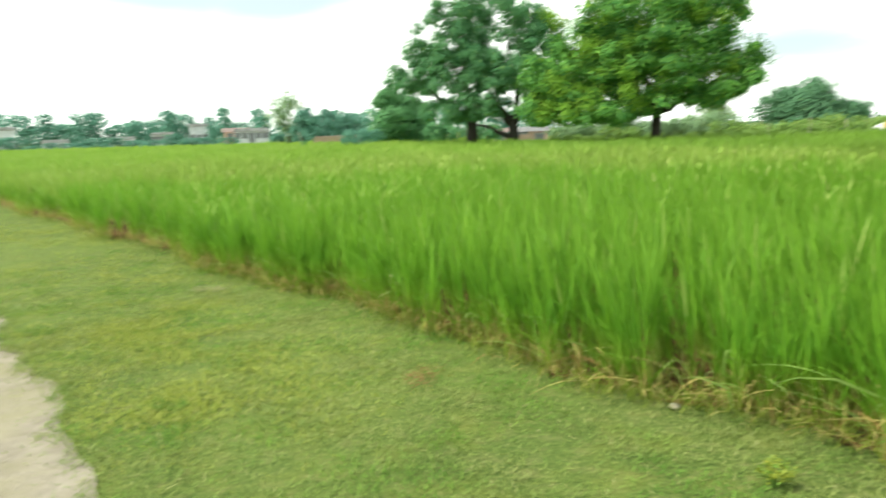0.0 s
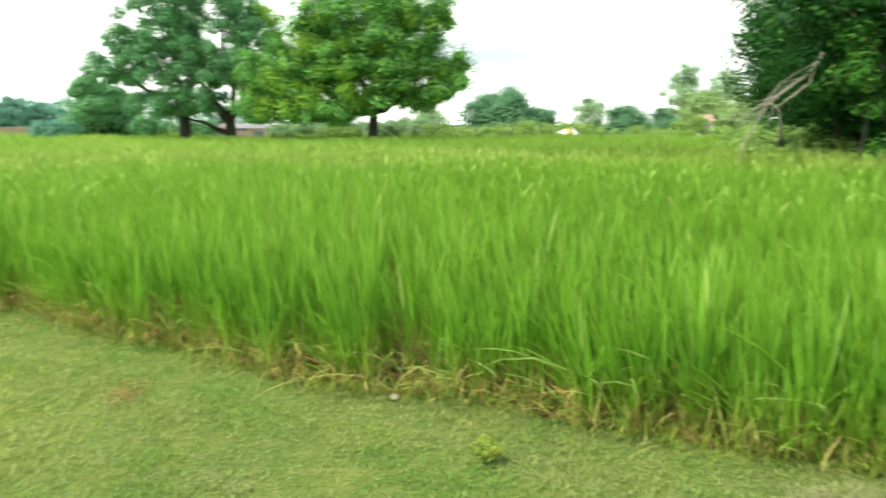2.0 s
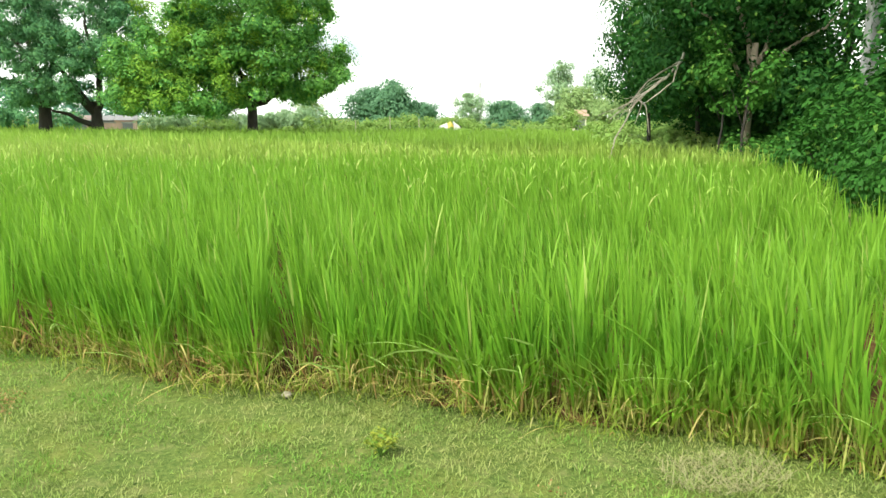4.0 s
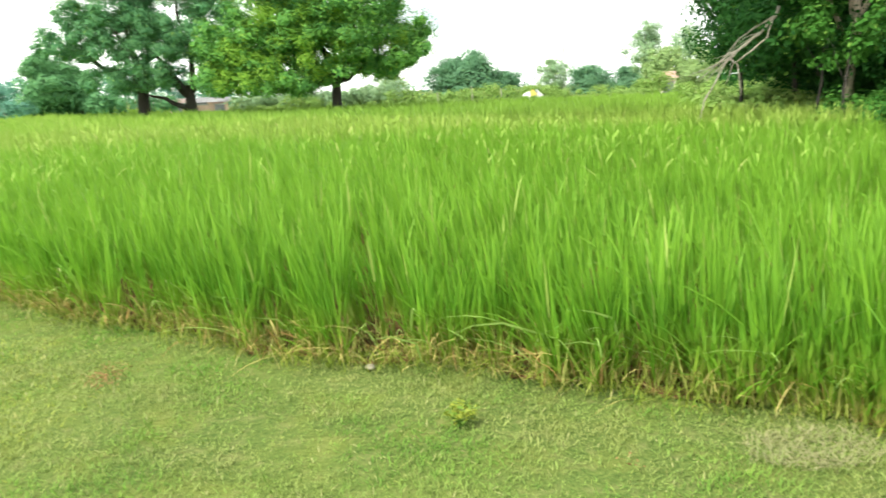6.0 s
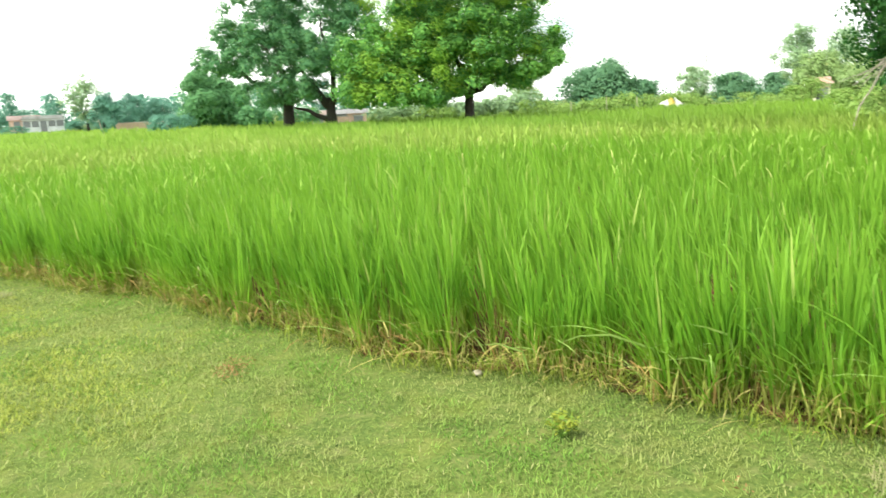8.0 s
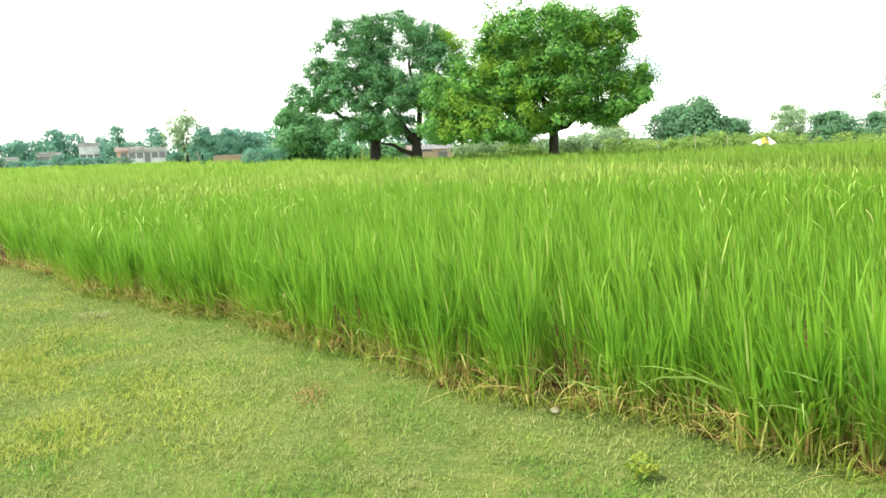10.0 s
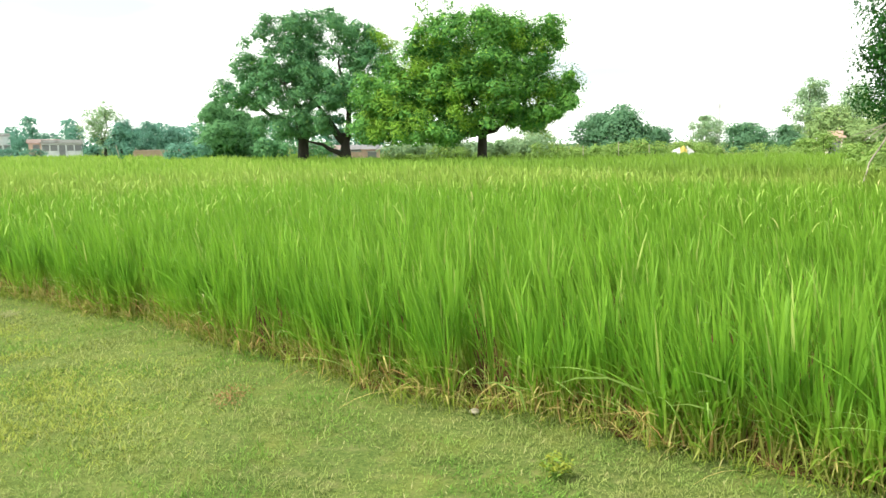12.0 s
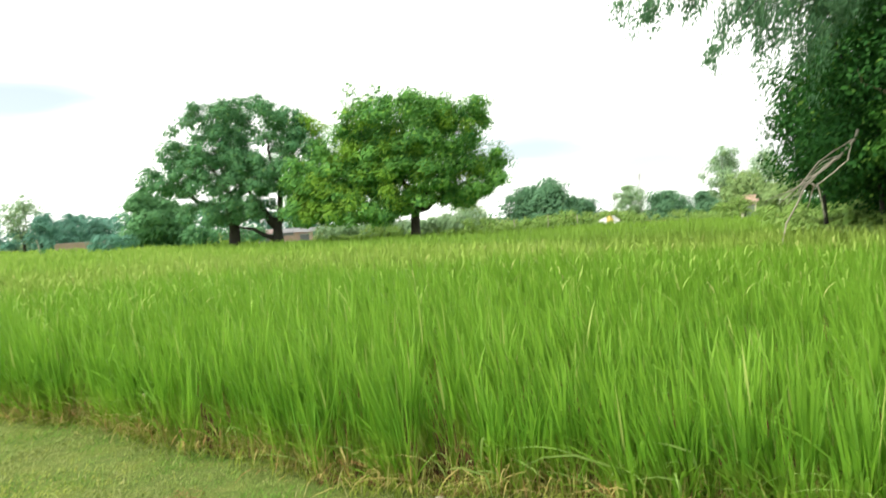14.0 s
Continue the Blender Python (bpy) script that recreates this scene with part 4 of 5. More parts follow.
limbs = [limb_to((-0.1, 0, 1.6), (-2.4, -0.3, 4.6), 0.30, 7, 0.02), limb_to((-2.4, -0.3, 4.6), (-3.0, 0.3, 8.0), 0.16, 6), limb_to((0.1, 0, 1.8), (0.4, 0.3, 6.6), 0.22, 7), limb_to((0.3, 0.2, 4.4), (-0.9, 0.4, 8.2), 0.13),
         limb_to((0.1, 0, 1.6), (2.4, 0.6, 4.6), 0.14, 6), limb_to((-0.2, 0, 0.7), (-2.6, -0.5, 1.9), 0.20, 6, 0.02), limb_to((-2.0, -0.2, 4.2), (-4.2, 0.6, 6.8), 0.12), limb_to((0.4, 0.3, 5.5), (1.9, 0.2, 8.1), 0.1)]
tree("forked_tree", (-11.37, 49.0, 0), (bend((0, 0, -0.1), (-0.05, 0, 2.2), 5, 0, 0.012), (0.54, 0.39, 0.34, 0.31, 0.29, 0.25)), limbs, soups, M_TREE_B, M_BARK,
     "tall forked tree with dark leaning limbs and airy foliage", [("young_foliage", young, M_LIT_YOUNG, "yellow-green lit and young leaves")])

B_LOBES = filled_lobes([(-166, 100), (-160, 130), (-120, 162), (-86, 208), (-46, 250), (10, 252), (44, 212), (62, 120), (84, 70), (70, 30), (30, 36), (-20, 30), (-70, 36), (-80, 70), (-120, 84)], 64, 14, 25, [(-62, 84, 14, 5), (0, 92, 10, 5), (-118, 100, 7, 5), (36, 192, 14, 34), (50, 110, 9, 22)], 17)
soups, _ = lobed_crown(B_LOBES, S_PX, 0.44, 56, 0.13, 0.85, 2.8, core=0.6, up=0.6, fill=0.5, flat=0.72)
limbs = [limb_to((0, 0, 1.8), (-3.2, -0.6, 4.4), 0.26, 7), limb_to((0, 0, 2.0), (-0.9, 0.5, 6.8), 0.28, 7), limb_to((0.1, 0, 1.9), (0.9, -0.5, 4.6), 0.2), limb_to((-0.5, 0.2, 4.4), (-3.0, 0.7, 6.9), 0.14), limb_to((-2.0, -0.4, 3.4), (-5.0, 0.2, 5.1), 0.12)]
tree("thick_trunk_tree", (-14.31, 49.2, 0), (bend((0, 0, -0.1), (0.03, 0, 2.4), 5, 0, 0.01), (0.54, 0.41, 0.37, 0.35, 0.34, 0.3)), limbs, soups, M_TREE_B, M_BARK,
     "dark thick-trunked tree with wide cool green crown")


def simple_tree(name, at, height, width, mat, label, leaf=0.3, trunk_h=0.25, lobes=9, top_heavy=0.5, per=40, category="tree", density=1.0):
    """A far tree: trunk, a few limbs, an uneven crown."""
    soups, limbs = [], []
    for k in range(lobes):
        z = height * (trunk_h + (0.92 - trunk_h) * (k + 0.5) / lobes)
        s = (z / height - trunk_h) / (1 - trunk_h)
        half = width / 2 * (math.sin(math.pi * (0.12 + 0.8 * s ** top_heavy)) ** 0.7)
        a = random.uniform(0, 2 * math.pi)
        q = half * random.uniform(0.2, 0.5)
        r = max(0.17 * width, half * random.uniform(0.58, 0.76))
        c = (math.cos(a) * q, math.sin(a) * q, min(z, height - r * 0.7))
        soups += lobe_leaves(c, r, r * 0.45, max(5, int(13 * density)), int(per * 1.1) if per < 12 else int(per * 1.7), max(leaf * 0.6, (0.2 if per < 12 else 0.145) * r))
        if k % 2 == 0:
            limbs.append(limb_to((0, 0, height * trunk_h * 0.8), (c[0] * 0.9, c[1] * 0.9, c[2]), 0.015 * height, 4))
    r = 0.028 * height
    return tree(name, at, (bend((0, 0, -0.1), (0.02 * width, 0, height * (trunk_h + 0.2)), 4, 0, 0.015), (r * 1.4, r, r * 0.9, r * 0.8, r * 0.5)), limbs, soups, mat, M_BARK, label, category=category, trunk_sides=8)


def polar(az, d, z=0.0):
    """A spot from the walker's stand: degrees from +y towards +x, metres."""
    return (-0.1 + d * math.sin(radians(az)), 1.0 + d * math.cos(radians(az)), z)


def bush(name, at, height, width, mat, label, leaf=0.25, n=7, per=40, group=""):
    b = empty_thing(name, at, label, "bush", group)
    soups = []
    for k in range(n):
        x, y = random.uniform(-0.36, 0.36) * width, random.uniform(-0.3, 0.3) * width
        r = height * random.uniform(0.3, 0.42)
        z = max(r * 0.7, (height - r) * (1 - 1.1 * (abs(x) / width) ** 1.5) * random.uniform(0.55, 1.0))
        soups += lobe_leaves((x, y, z), r, r * 0.5, 11, int(per * 0.85), max(leaf * 0.8, 0.16 * r))
        if k < 3:
            bm = bmesh.new()
            tube(bm, bend((x * 0.3, y * 0.3, 0), (x * 0.8, y * 0.8, z), 3, 0.02), (0.03 * height, 0.024 * height, 0.016 * height, 0.008 * height), 5)
            part("stem", bm, M_BARK, b)
    v, fn, fi, al = join_soup(*soups)
    part("foliage", soup("foliage", v, fn, fi, mat), None, b)
    return b


# left of the pair
simple_tree("round_tree", polar(-22.3, 66), 5.0, 5.6, M_ROUND, "round dense soft green tree at the field's far edge", 0.2, 0.08, 16, 0.6, 62, density=1.5)
simple_tree("round_tree", polar(-20.4, 70), 4.2, 4.6, M_ROUND, "round dense green tree at the field's far edge", 0.2, 0.08, 12, 0.6, 56, density=1.4)
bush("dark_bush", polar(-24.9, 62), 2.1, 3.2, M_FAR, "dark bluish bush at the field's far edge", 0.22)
for az, h, w in ((-19.2, 2.4, 3.4), (-17.9, 2.9, 3.6), (-15.3, 2.2, 3.0)):
    bush("field_edge_bush", polar(az, 64), h, w, M_TREE_B, "green bush behind the tree trunks", 0.24, group="bushes behind the trees")
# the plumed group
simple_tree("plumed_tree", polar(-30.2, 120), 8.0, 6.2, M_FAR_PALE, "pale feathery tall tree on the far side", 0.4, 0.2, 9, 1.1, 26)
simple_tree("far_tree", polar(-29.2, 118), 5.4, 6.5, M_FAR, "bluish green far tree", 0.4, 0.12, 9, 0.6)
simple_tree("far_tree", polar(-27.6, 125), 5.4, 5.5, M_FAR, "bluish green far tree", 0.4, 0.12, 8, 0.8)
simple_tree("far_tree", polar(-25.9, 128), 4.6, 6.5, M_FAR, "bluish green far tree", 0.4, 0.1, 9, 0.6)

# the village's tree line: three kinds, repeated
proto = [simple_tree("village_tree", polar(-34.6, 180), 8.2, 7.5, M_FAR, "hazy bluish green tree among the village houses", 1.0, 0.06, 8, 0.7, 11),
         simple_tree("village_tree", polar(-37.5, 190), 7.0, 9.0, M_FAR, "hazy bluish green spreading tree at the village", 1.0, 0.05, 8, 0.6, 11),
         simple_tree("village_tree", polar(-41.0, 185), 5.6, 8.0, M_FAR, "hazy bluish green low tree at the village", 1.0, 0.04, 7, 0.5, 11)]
for k, (az, d, s) in enumerate(((-31.8, 190, 0.9), (-36.2, 200, 0.8), (-33.2, 205, 0.75), (-38.9, 188, 0.95), (-39.9, 200, 0.8), (-42.1, 185, 1.0), (-43.2, 190, 1.05), (-44.0, 185, 1.1), (-45.4, 195, 0.9),
                                (-46.6, 185, 0.85), (-48.3, 180, 1.2), (-50.0, 190, 1.0), (-51.5, 185, 1.1), (-53.5, 190, 1.0), (-28.2, 190, 0.9), (-26.4, 180, 1.0), (-24.0, 170, 1.0), (-21, 160, 1.1), (-18.5, 160, 0.9),
                                (-14.5, 150, 0.95), (-11.5, 150, 1.0), (-40.6, 178, 0.7), (-35.4, 178, 0.6), (-30.9, 200, 0.8), (-32.6, 215, 1.0), (-33.9, 215, 0.9), (-37.0, 215, 0.9), (-38.1, 215, 1.0), (-39.4, 210, 0.8), (-41.4, 205, 0.9), (-44.8, 205, 0.8), (-46.0, 200, 0.9),
                                (-47.4, 195, 0.9), (-49.1, 200, 1.0), (-35.6, 215, 0.9), (-29.6, 190, 0.8), (-27.2, 195, 0.8), (-25.2, 185, 0.9), (-22.5, 170, 0.9), (-16.5, 160, 0.9), (-13, 150, 0.8))):
    x, y, z = polar(az, d)
    c = copy_thing(proto[k % 3], pose(x, y, z, 0, 0, 67 * k) @ Matrix.Diagonal((s * 1.35, s * 1.2, s * (0.85 + 0.06 * (k % 5)), 1)))
for ob in list(scene.objects):
    if ob.name.startswith("village_tree"):
        tagged(ob, group="trees of the village")


for k in range(26):
    az, d = -54 + k * 1.3 + random.uniform(-0.3, 0.3), random.uniform(118, 142)
    if -33.9 < az < -31.4 or -27.5 < az < -25.5:
        continue
    x, y, z = polar(az, d)
    q = random.uniform(0.45, 0.8)
    copy_thing(proto[k % 3], pose(x, y, z, 0, 0, 41 * k) @ Matrix.Diagonal((q * 1.2, q * 1.2, q * (0.32 if k % 4 else 0.5), 1)))

# ---- houses ----
def house(at, turn, length, depth, height, wall_mat, roof_mat, label, openings=3, pitched=False, name="village_house"):
    h = empty_thing(name, at, label, "house", "village houses")
    h.rotation_euler = (0, 0, radians(turn))
    bm = bmesh.new()
    box(bm, -length / 2, length / 2, 0, depth, 0, height, 0.03)
    part("wall", bm, wall_mat, h)
    bm = bmesh.new()
    if pitched:
        o = 0.35
        v = [bm.verts.new(p) for p in ((-length / 2 - o, -o, height), (length / 2 + o, -o, height), (length / 2 + o, depth / 2, height + depth * 0.16), (-length / 2 - o, depth / 2, height + depth * 0.16),
                                       (length / 2 + o, depth + o, height), (-length / 2 - o, depth + o, height))]
        bm.faces.new((v[0], v[1], v[2], v[3]))
        bm.faces.new((v[3], v[2], v[4], v[5]))
        bmesh.ops.solidify(bm, geom=bm.faces, thickness=0.12)
    else:
        box(bm, -length / 2 - 0.25, length / 2 + 0.25, -0.25, depth + 0.25, height + 0.003, height + 0.22, 0.02)
        box(bm, -length / 2, length / 2, 0, 0.2, height + 0.223, height + 0.65)
    part("roof", bm, roof_mat, h)
    for k in range(openings):
        x = -length / 2 + length * (k + 0.5) / openings
        door = k == openings // 2
        w, z0, z1 = (0.5, 0.02, 2.05) if door else (0.55, 1.0, 2.1)
        bm = bmesh.new()
        box(bm, x - w, x + w, -0.03, 0.0 - 0.003, z0, min(z1, height - 0.3), 0.0)
        op = part("door" if door else "window", bm, M_OPENING, h)
        bm = bmesh.new()
        box(bm, x - w - 0.12, x + w + 0.12, -0.09, -0.033, min(z1, height - 0.3), min(z1, height - 0.3) + 0.12, 0.01)
        part("lintel", bm, roof_mat, op)
    return h


house(polar(-32.9, 150), 32, 6.5, 5, 2.3, M_WHITEWASH, M_ROOF, "long low whitewashed village house with flat roof", 5)
house(polar(-34.0, 158), 34, 5, 5, 2.4, M_PINKWASH, M_TILE, "small house with reddish walls and tiled roof", 2, True)
house(polar(-39.1, 172), 38, 4.5, 5, 2.2, M_WHITEWASH, M_ROOF, "whitewashed village house with flat grey roof", 4)
house(polar(-36.6, 180), 36, 4.2, 5, 4.0, M_WHITEWASH, M_ROOF, "tall whitewashed house among trees", 3)
house(polar(-41.8, 170), 42, 5, 4, 1.5, M_WHITEWASH, M_ROOF, "low pale hut among trees", 2)
house(polar(-46.0, 172), 46, 5, 4, 1.3, M_WHITEWASH, M_ROOF, "low pale hut at the village edge", 2)
house(polar(-49.3, 165), 49, 6, 5, 3.9, M_WHITEWASH, M_ROOF, "tall pale house at the village edge", 2)
house(polar(-14.7, 82), 15, 2.6, 3, 0.95, M_PINKWASH, M_TILE, "low pinkish house behind the tree trunks", 2, True)
house(polar(-11.9, 84), 12, 3.6, 3, 0.95, M_PINKWASH, M_ROOF, "low pinkish grey house behind the tree trunks", 2, True)
house(polar(21.8, 77), -20, 1.3, 3, 1.6, M_LIMEWASH, M_PINKWASH, "pale cream house below tall trees", 1)


def brick_wall(at, turn, length, height):
    w = empty_thing("brick_wall", at, "low dull red brick boundary wall", "wall")
    w.rotation_euler = (0, 0, radians(turn))
    bm = bmesh.new()
    box(bm, -length / 2, length / 2, 0, 0.25, 0, height)
    part("wall_body", bm, M_BRICK, w)
    bm = bmesh.new()
    box(bm, -length / 2 - 0.03, length / 2 + 0.03, -0.04, 0.29, height + 0.002, height + 0.08, 0.015)
    part("coping", bm, M_TILE, w)
    n = int(length / 2.2)
    for k in range(n + 1):
        x = -length / 2 + length * k / n
        bm = bmesh.new()
        box(bm, x - 0.17, x + 0.17, -0.10, -0.003, 0, height - 0.05)
        part("pier", bm, M_BRICK, w)


brick_wall(polar(-26.6, 78), 27, 4.6, 1.1)


# ---- the scrub bank and what stands beyond ----
scrub = [bush("scrub_bush", polar(2.0, 58), 1.7, 4.2, M_SCRUB, "light green scrub bush on the far bank", 0.24, 7, 18, "scrub bushes"),
         bush("scrub_bush", polar(6.0, 60), 1.4, 5.0, M_SCRUB, "light green low scrub on the far bank", 0.24, 8, 18, "scrub bushes"),
         bush("scrub_bush", polar(9.5, 59), 2.0, 3.8, M_SCRUB, "light green tall scrub on the far bank", 0.24, 7, 18, "scrub bushes")]
k = 0
for row, (d, s) in enumerate(((54, 0.55), (58, 0.7), (64, 0.85), (72, 1.0))):
    for az in np.arange(-9.5 + row * 0.8, 34, 3.1):
        x, y, z = polar(float(az) + random.uniform(-0.8, 0.8), d + random.uniform(-1.5, 1.5))
        if math.hypot(x - 11.95, y - 58) < 3.4 or (row == 0 and abs(x - 11.95) < 2.6):
            continue
        q = s * random.uniform(0.55, 1.2)
        copy_thing(scrub[k % 3], pose(x, y, z, 0, 0, 53 * k) @ Matrix.Diagonal((q * 1.25, q * 1.1, q, 1)))
        k += 1
for az, h, w in ((-7.4, 2.6, 4.0), (-5.6, 2.3, 3.6), (-8.9, 2.2, 3.0), (1.2, 3.0, 3.4), (-4.5, 2.2, 3.0), (-3.2, 2.0, 2.8), (-1.6, 1.9, 3.0), (-0.2, 2.4, 2.8)):
    bush("pale_bush", polar(az, 60), h, w, M_FAR_PALE, "pale grey-green bush beyond the broad tree", 0.22, group="pale bushes")
simple_tree("small_tree", polar(1.6, 66), 4.0, 3.8, M_SCRUB, "small light green tree on the bank", 0.24, 0.3, 8, 0.7)

simple_tree("dome_tree", polar(5.4, 100), 5.0, 8.6, M_DOME, "dome-shaped dark green tree beyond the bank", 0.36, 0.08, 11, 0.5, 34, density=1.3)
simple_tree("dome_tree", polar(7.6, 98), 5.9, 8.4, M_DOME, "dome-shaped dark green tree beyond the bank", 0.36, 0.08, 11, 0.6, 34, density=1.3)
simple_tree("dome_tree", polar(9.8, 108), 3.4, 8.0, M_DOME, "low dark green tree beyond the bank", 0.36, 0.08, 8, 0.5)
simple_tree("dome_tree", polar(13.7, 96), 4.4, 5.0, M_FAR_PALE, "pale green tree beside thin masts", 0.34, 0.1, 9, 0.8)
simple_tree("dome_tree", polar(16.1, 110), 3.8, 8.0, M_DOME, "round dark green tree beyond the bank", 0.36, 0.08, 10, 0.5)
simple_tree("dome_tree", polar(19.0, 104), 3.3, 6.2, M_DOME, "round dark green tree beyond the bank", 0.36, 0.08, 9, 0.5)
simple_tree("tall_far_tree", polar(20.4, 92), 8.3, 5.2, M_FAR_PALE, "tall slim pale green far tree", 0.32, 0.2, 11, 0.9, 36)
simple_tree("tall_far_tree", polar(23.2, 96), 8.0, 5.8, M_FAR_PALE, "tall slim pale green far tree", 0.32, 0.25, 10, 1.0, 28)
simple_tree("bright_far_tree", polar(21.9, 86), 4.8, 7.0, M_FAR_BRIGHT, "bright green far tree below the tall ones", 0.28, 0.12, 10, 0.6, 44)
simple_tree("bright_far_tree", polar(24.6, 80), 4.0, 6.0, M_FAR_BRIGHT, "bright green far tree behind the bank", 0.28, 0.12, 10, 0.6, 44)
simple_tree("bright_far_tree", polar(30.0, 70), 4.5, 7.0, M_FAR_BRIGHT, "bright green tree behind the grove", 0.28, 0.12, 10, 0.6, 44)


def mast(at, height):
    m = empty_thing("lattice_mast", at, "thin grey lattice mast far behind the trees", "mast", "masts")
    w = 0.32
    for sx, sy in ((-1, -1), (1, -1), (1, 1), (-1, 1)):
        bm = bmesh.new()
        tube(bm, [(sx * w, sy * w, 0), (sx * w * 0.4, sy * w * 0.4, height)], (0.10, 0.08), 5, 0)
        part("leg", bm, M_STEEL, m)
    for k in range(int(height / 1.1)):
        z = 0.6 + k * 1.1
        q = w * (1 - 0.6 * z / height)
        bm = bmesh.new()
        for a, b in (((-q, -q), (q, -q)), ((q, -q), (q, q)), ((q, q), (-q, q)), ((-q, q), (-q, -q))):
            tube(bm, [(*a, z), (*b, z + 0.9)], (0.035, 0.035), 4, 0)
        part("brace", bm, M_STEEL, m)


mast(polar(12.5, 150), 6.6)
mast(polar(14.3, 165), 9.2)


def tent(at):
    t = empty_thing("tarpaulin_shelter", at, "low white and yellow tarpaulin shelter on the bank", "shelter")
    t.scale = (0.84, 0.84, 0.78)

    def sheet(x0, x1, h0, h1, seed, y0=-0.9, y1=0.9):
        bm = bmesh.new()
        g = []
        for i in range(9):
            s = i / 8
            x = x0 + (x1 - x0) * s
            ridge = h0 + (h1 - h0) * s + 0.06 * noise.noise(Vector((x * 3, seed, 0)))
            g.append([bm.verts.new((x, y0 + (y1 - y0) * j / 8, max(0.02, ridge * (1 - abs(j / 4 - 1) ** 1.6) + 0.04 * noise.noise(Vector((x * 4, j, seed)))))) for j in range(9)])
        for p, q in zip(g, g[1:]):
            for j in range(8):
                bm.faces.new((p[j], q[j], q[j + 1], p[j + 1]))
        bmesh.ops.solidify(bm, geom=bm.faces, thickness=0.015)
        return bm
    part("tarpaulin", sheet(-0.95, -0.27, 0.72, 1.1, 1), M_TARP, t, "white tarpaulin", True)
    part("tarpaulin", sheet(-0.26, 0.05, 0.95, 1.24, 5), M_TARP_YELLOW, t, "yellow tarpaulin", True)
    part("tarpaulin", sheet(0.06, 0.34, 1.24, 0.9, 7), M_TARP_YELLOW, t, "yellow tarpaulin", True)
    part("tarpaulin", sheet(0.35, 0.95, 1.26, 0.7, 9), M_TARP, t, "white tarpaulin", True)
    for x in (-0.98, 0.98):
        bm = bmesh.new()
        tube(bm, [(x, 0, -0.15), (x, 0, 0.72)], (0.03, 0.025), 6, 0)
        part("pole", bm, M_DEADWOOD, t)


tent(polar(11.95, 58.3, 0.15))
for az in (10.9, 11.9, 12.9):
    bush("scrub_bush", polar(az, 54.5), 0.78, 1.7, M_SCRUB, "low light green scrub before the shelter", 0.15, 6, 30, "scrub bushes")
for az, d, h in ((7.4, 52, 1.5), (9.6, 53, 1.3), (4.8, 53, 1.2)):
    bm = bmesh.new()
    tube(bm, [(0, 0, -0.1), (0.02, 0, h * 0.5), (0.0, 0.02, h)], (0.035, 0.03, 0.028), 7)
    ob = part("fence_post", bm, M_DEADWOOD, None)
    ob.location = polar(az, d)
    tagged(ob, "weathered wooden fence post beyond the rice", "post", "fence posts")


stake = empty_thing("field_stake", polar(-29.3, 52), "pale leaning stake with a dark tuft in the rice", "stake")
bm = bmesh.new()
tube(bm, [(0.0, 0, -0.1), (0.03, 0, 0.7), (-0.18, 0, 1.55)], (0.04, 0.035, 0.025), 6)
part("stick", bm, M_DEADWOOD, stake)
part("tuft", soup("tuft", *clump_leaves((0.12, 0, 0.85), 0.22, 50, 0.14)[:3], M_TREE_B), None, stake, "dark green tuft")


# ---- the grove ----
def broad_clumps(spec, clump_r, per, size, **kw):
    out = []
    for (x, y, z), r, n in spec:
        out += lobe_leaves((x, y, z), r, clump_r, n, per, size, **kw)
    return out


GT = (10.9, 17.8, 0)


def grove_crown(reach, deep, low, high, lobes, clumps=11, per=37, size=0.141, at=(99, 0)):
    spec = []
    for _ in range(lobes):
        a, q = random.uniform(0, 2 * math.pi), math.sqrt(random.uniform(0.08, 1))
        z = random.uniform(low, high)
        s = 1 - 0.35 * abs((z - low) / (high - low) * 2 - 0.8)
        r = random.uniform(0.75, 1.2)
        x, y = math.cos(a) * q * reach * s, math.sin(a) * q * deep * s
        # steep side and raised crowns, cut by bearing to fit the camera's view
        d, bearing = math.hypot(at[0] + x, at[1] + y - 1), math.degrees(math.atan2(at[0] + x, at[1] + y - 1))
        if bearing - math.degrees(0.9 * r / d) < 22.4 or (z > 5.0 and bearing < 26.4 + 1.3 * (z - 5.0)):
            continue
        if bearing < 34:
            z = max(z, 1.37 + d * math.tan(radians(1.8 - 0.375 * (bearing - 23.7))) + 0.55 * r)
        spec.append(((x, y, z), r, clumps))
    return broad_clumps(spec, 0.5, per, size, up=0.35)


limbs = [limb_to((0, 0, 2.0), (-2.1, -0.6, 4.2), 0.07, 6), limb_to((0, 0, 2.4), (1.6, 0.8, 5.2), 0.07, 6), limb_to((0, 0, 2.6), (-0.8, 1.0, 7.0), 0.07, 6), limb_to((0.1, 0, 2.2), (1.5, -1.5, 4.0), 0.06, 6)]
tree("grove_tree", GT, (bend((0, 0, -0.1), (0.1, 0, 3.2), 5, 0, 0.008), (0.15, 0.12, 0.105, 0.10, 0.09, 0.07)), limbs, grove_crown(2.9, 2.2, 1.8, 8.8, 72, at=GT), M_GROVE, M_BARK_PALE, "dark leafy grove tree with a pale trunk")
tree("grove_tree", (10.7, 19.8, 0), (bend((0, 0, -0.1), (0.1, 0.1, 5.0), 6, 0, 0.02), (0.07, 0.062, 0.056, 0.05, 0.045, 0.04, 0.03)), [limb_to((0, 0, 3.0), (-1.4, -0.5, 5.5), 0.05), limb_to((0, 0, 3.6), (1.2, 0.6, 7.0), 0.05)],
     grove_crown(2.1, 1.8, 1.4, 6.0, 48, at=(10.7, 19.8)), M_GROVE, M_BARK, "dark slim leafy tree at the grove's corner")
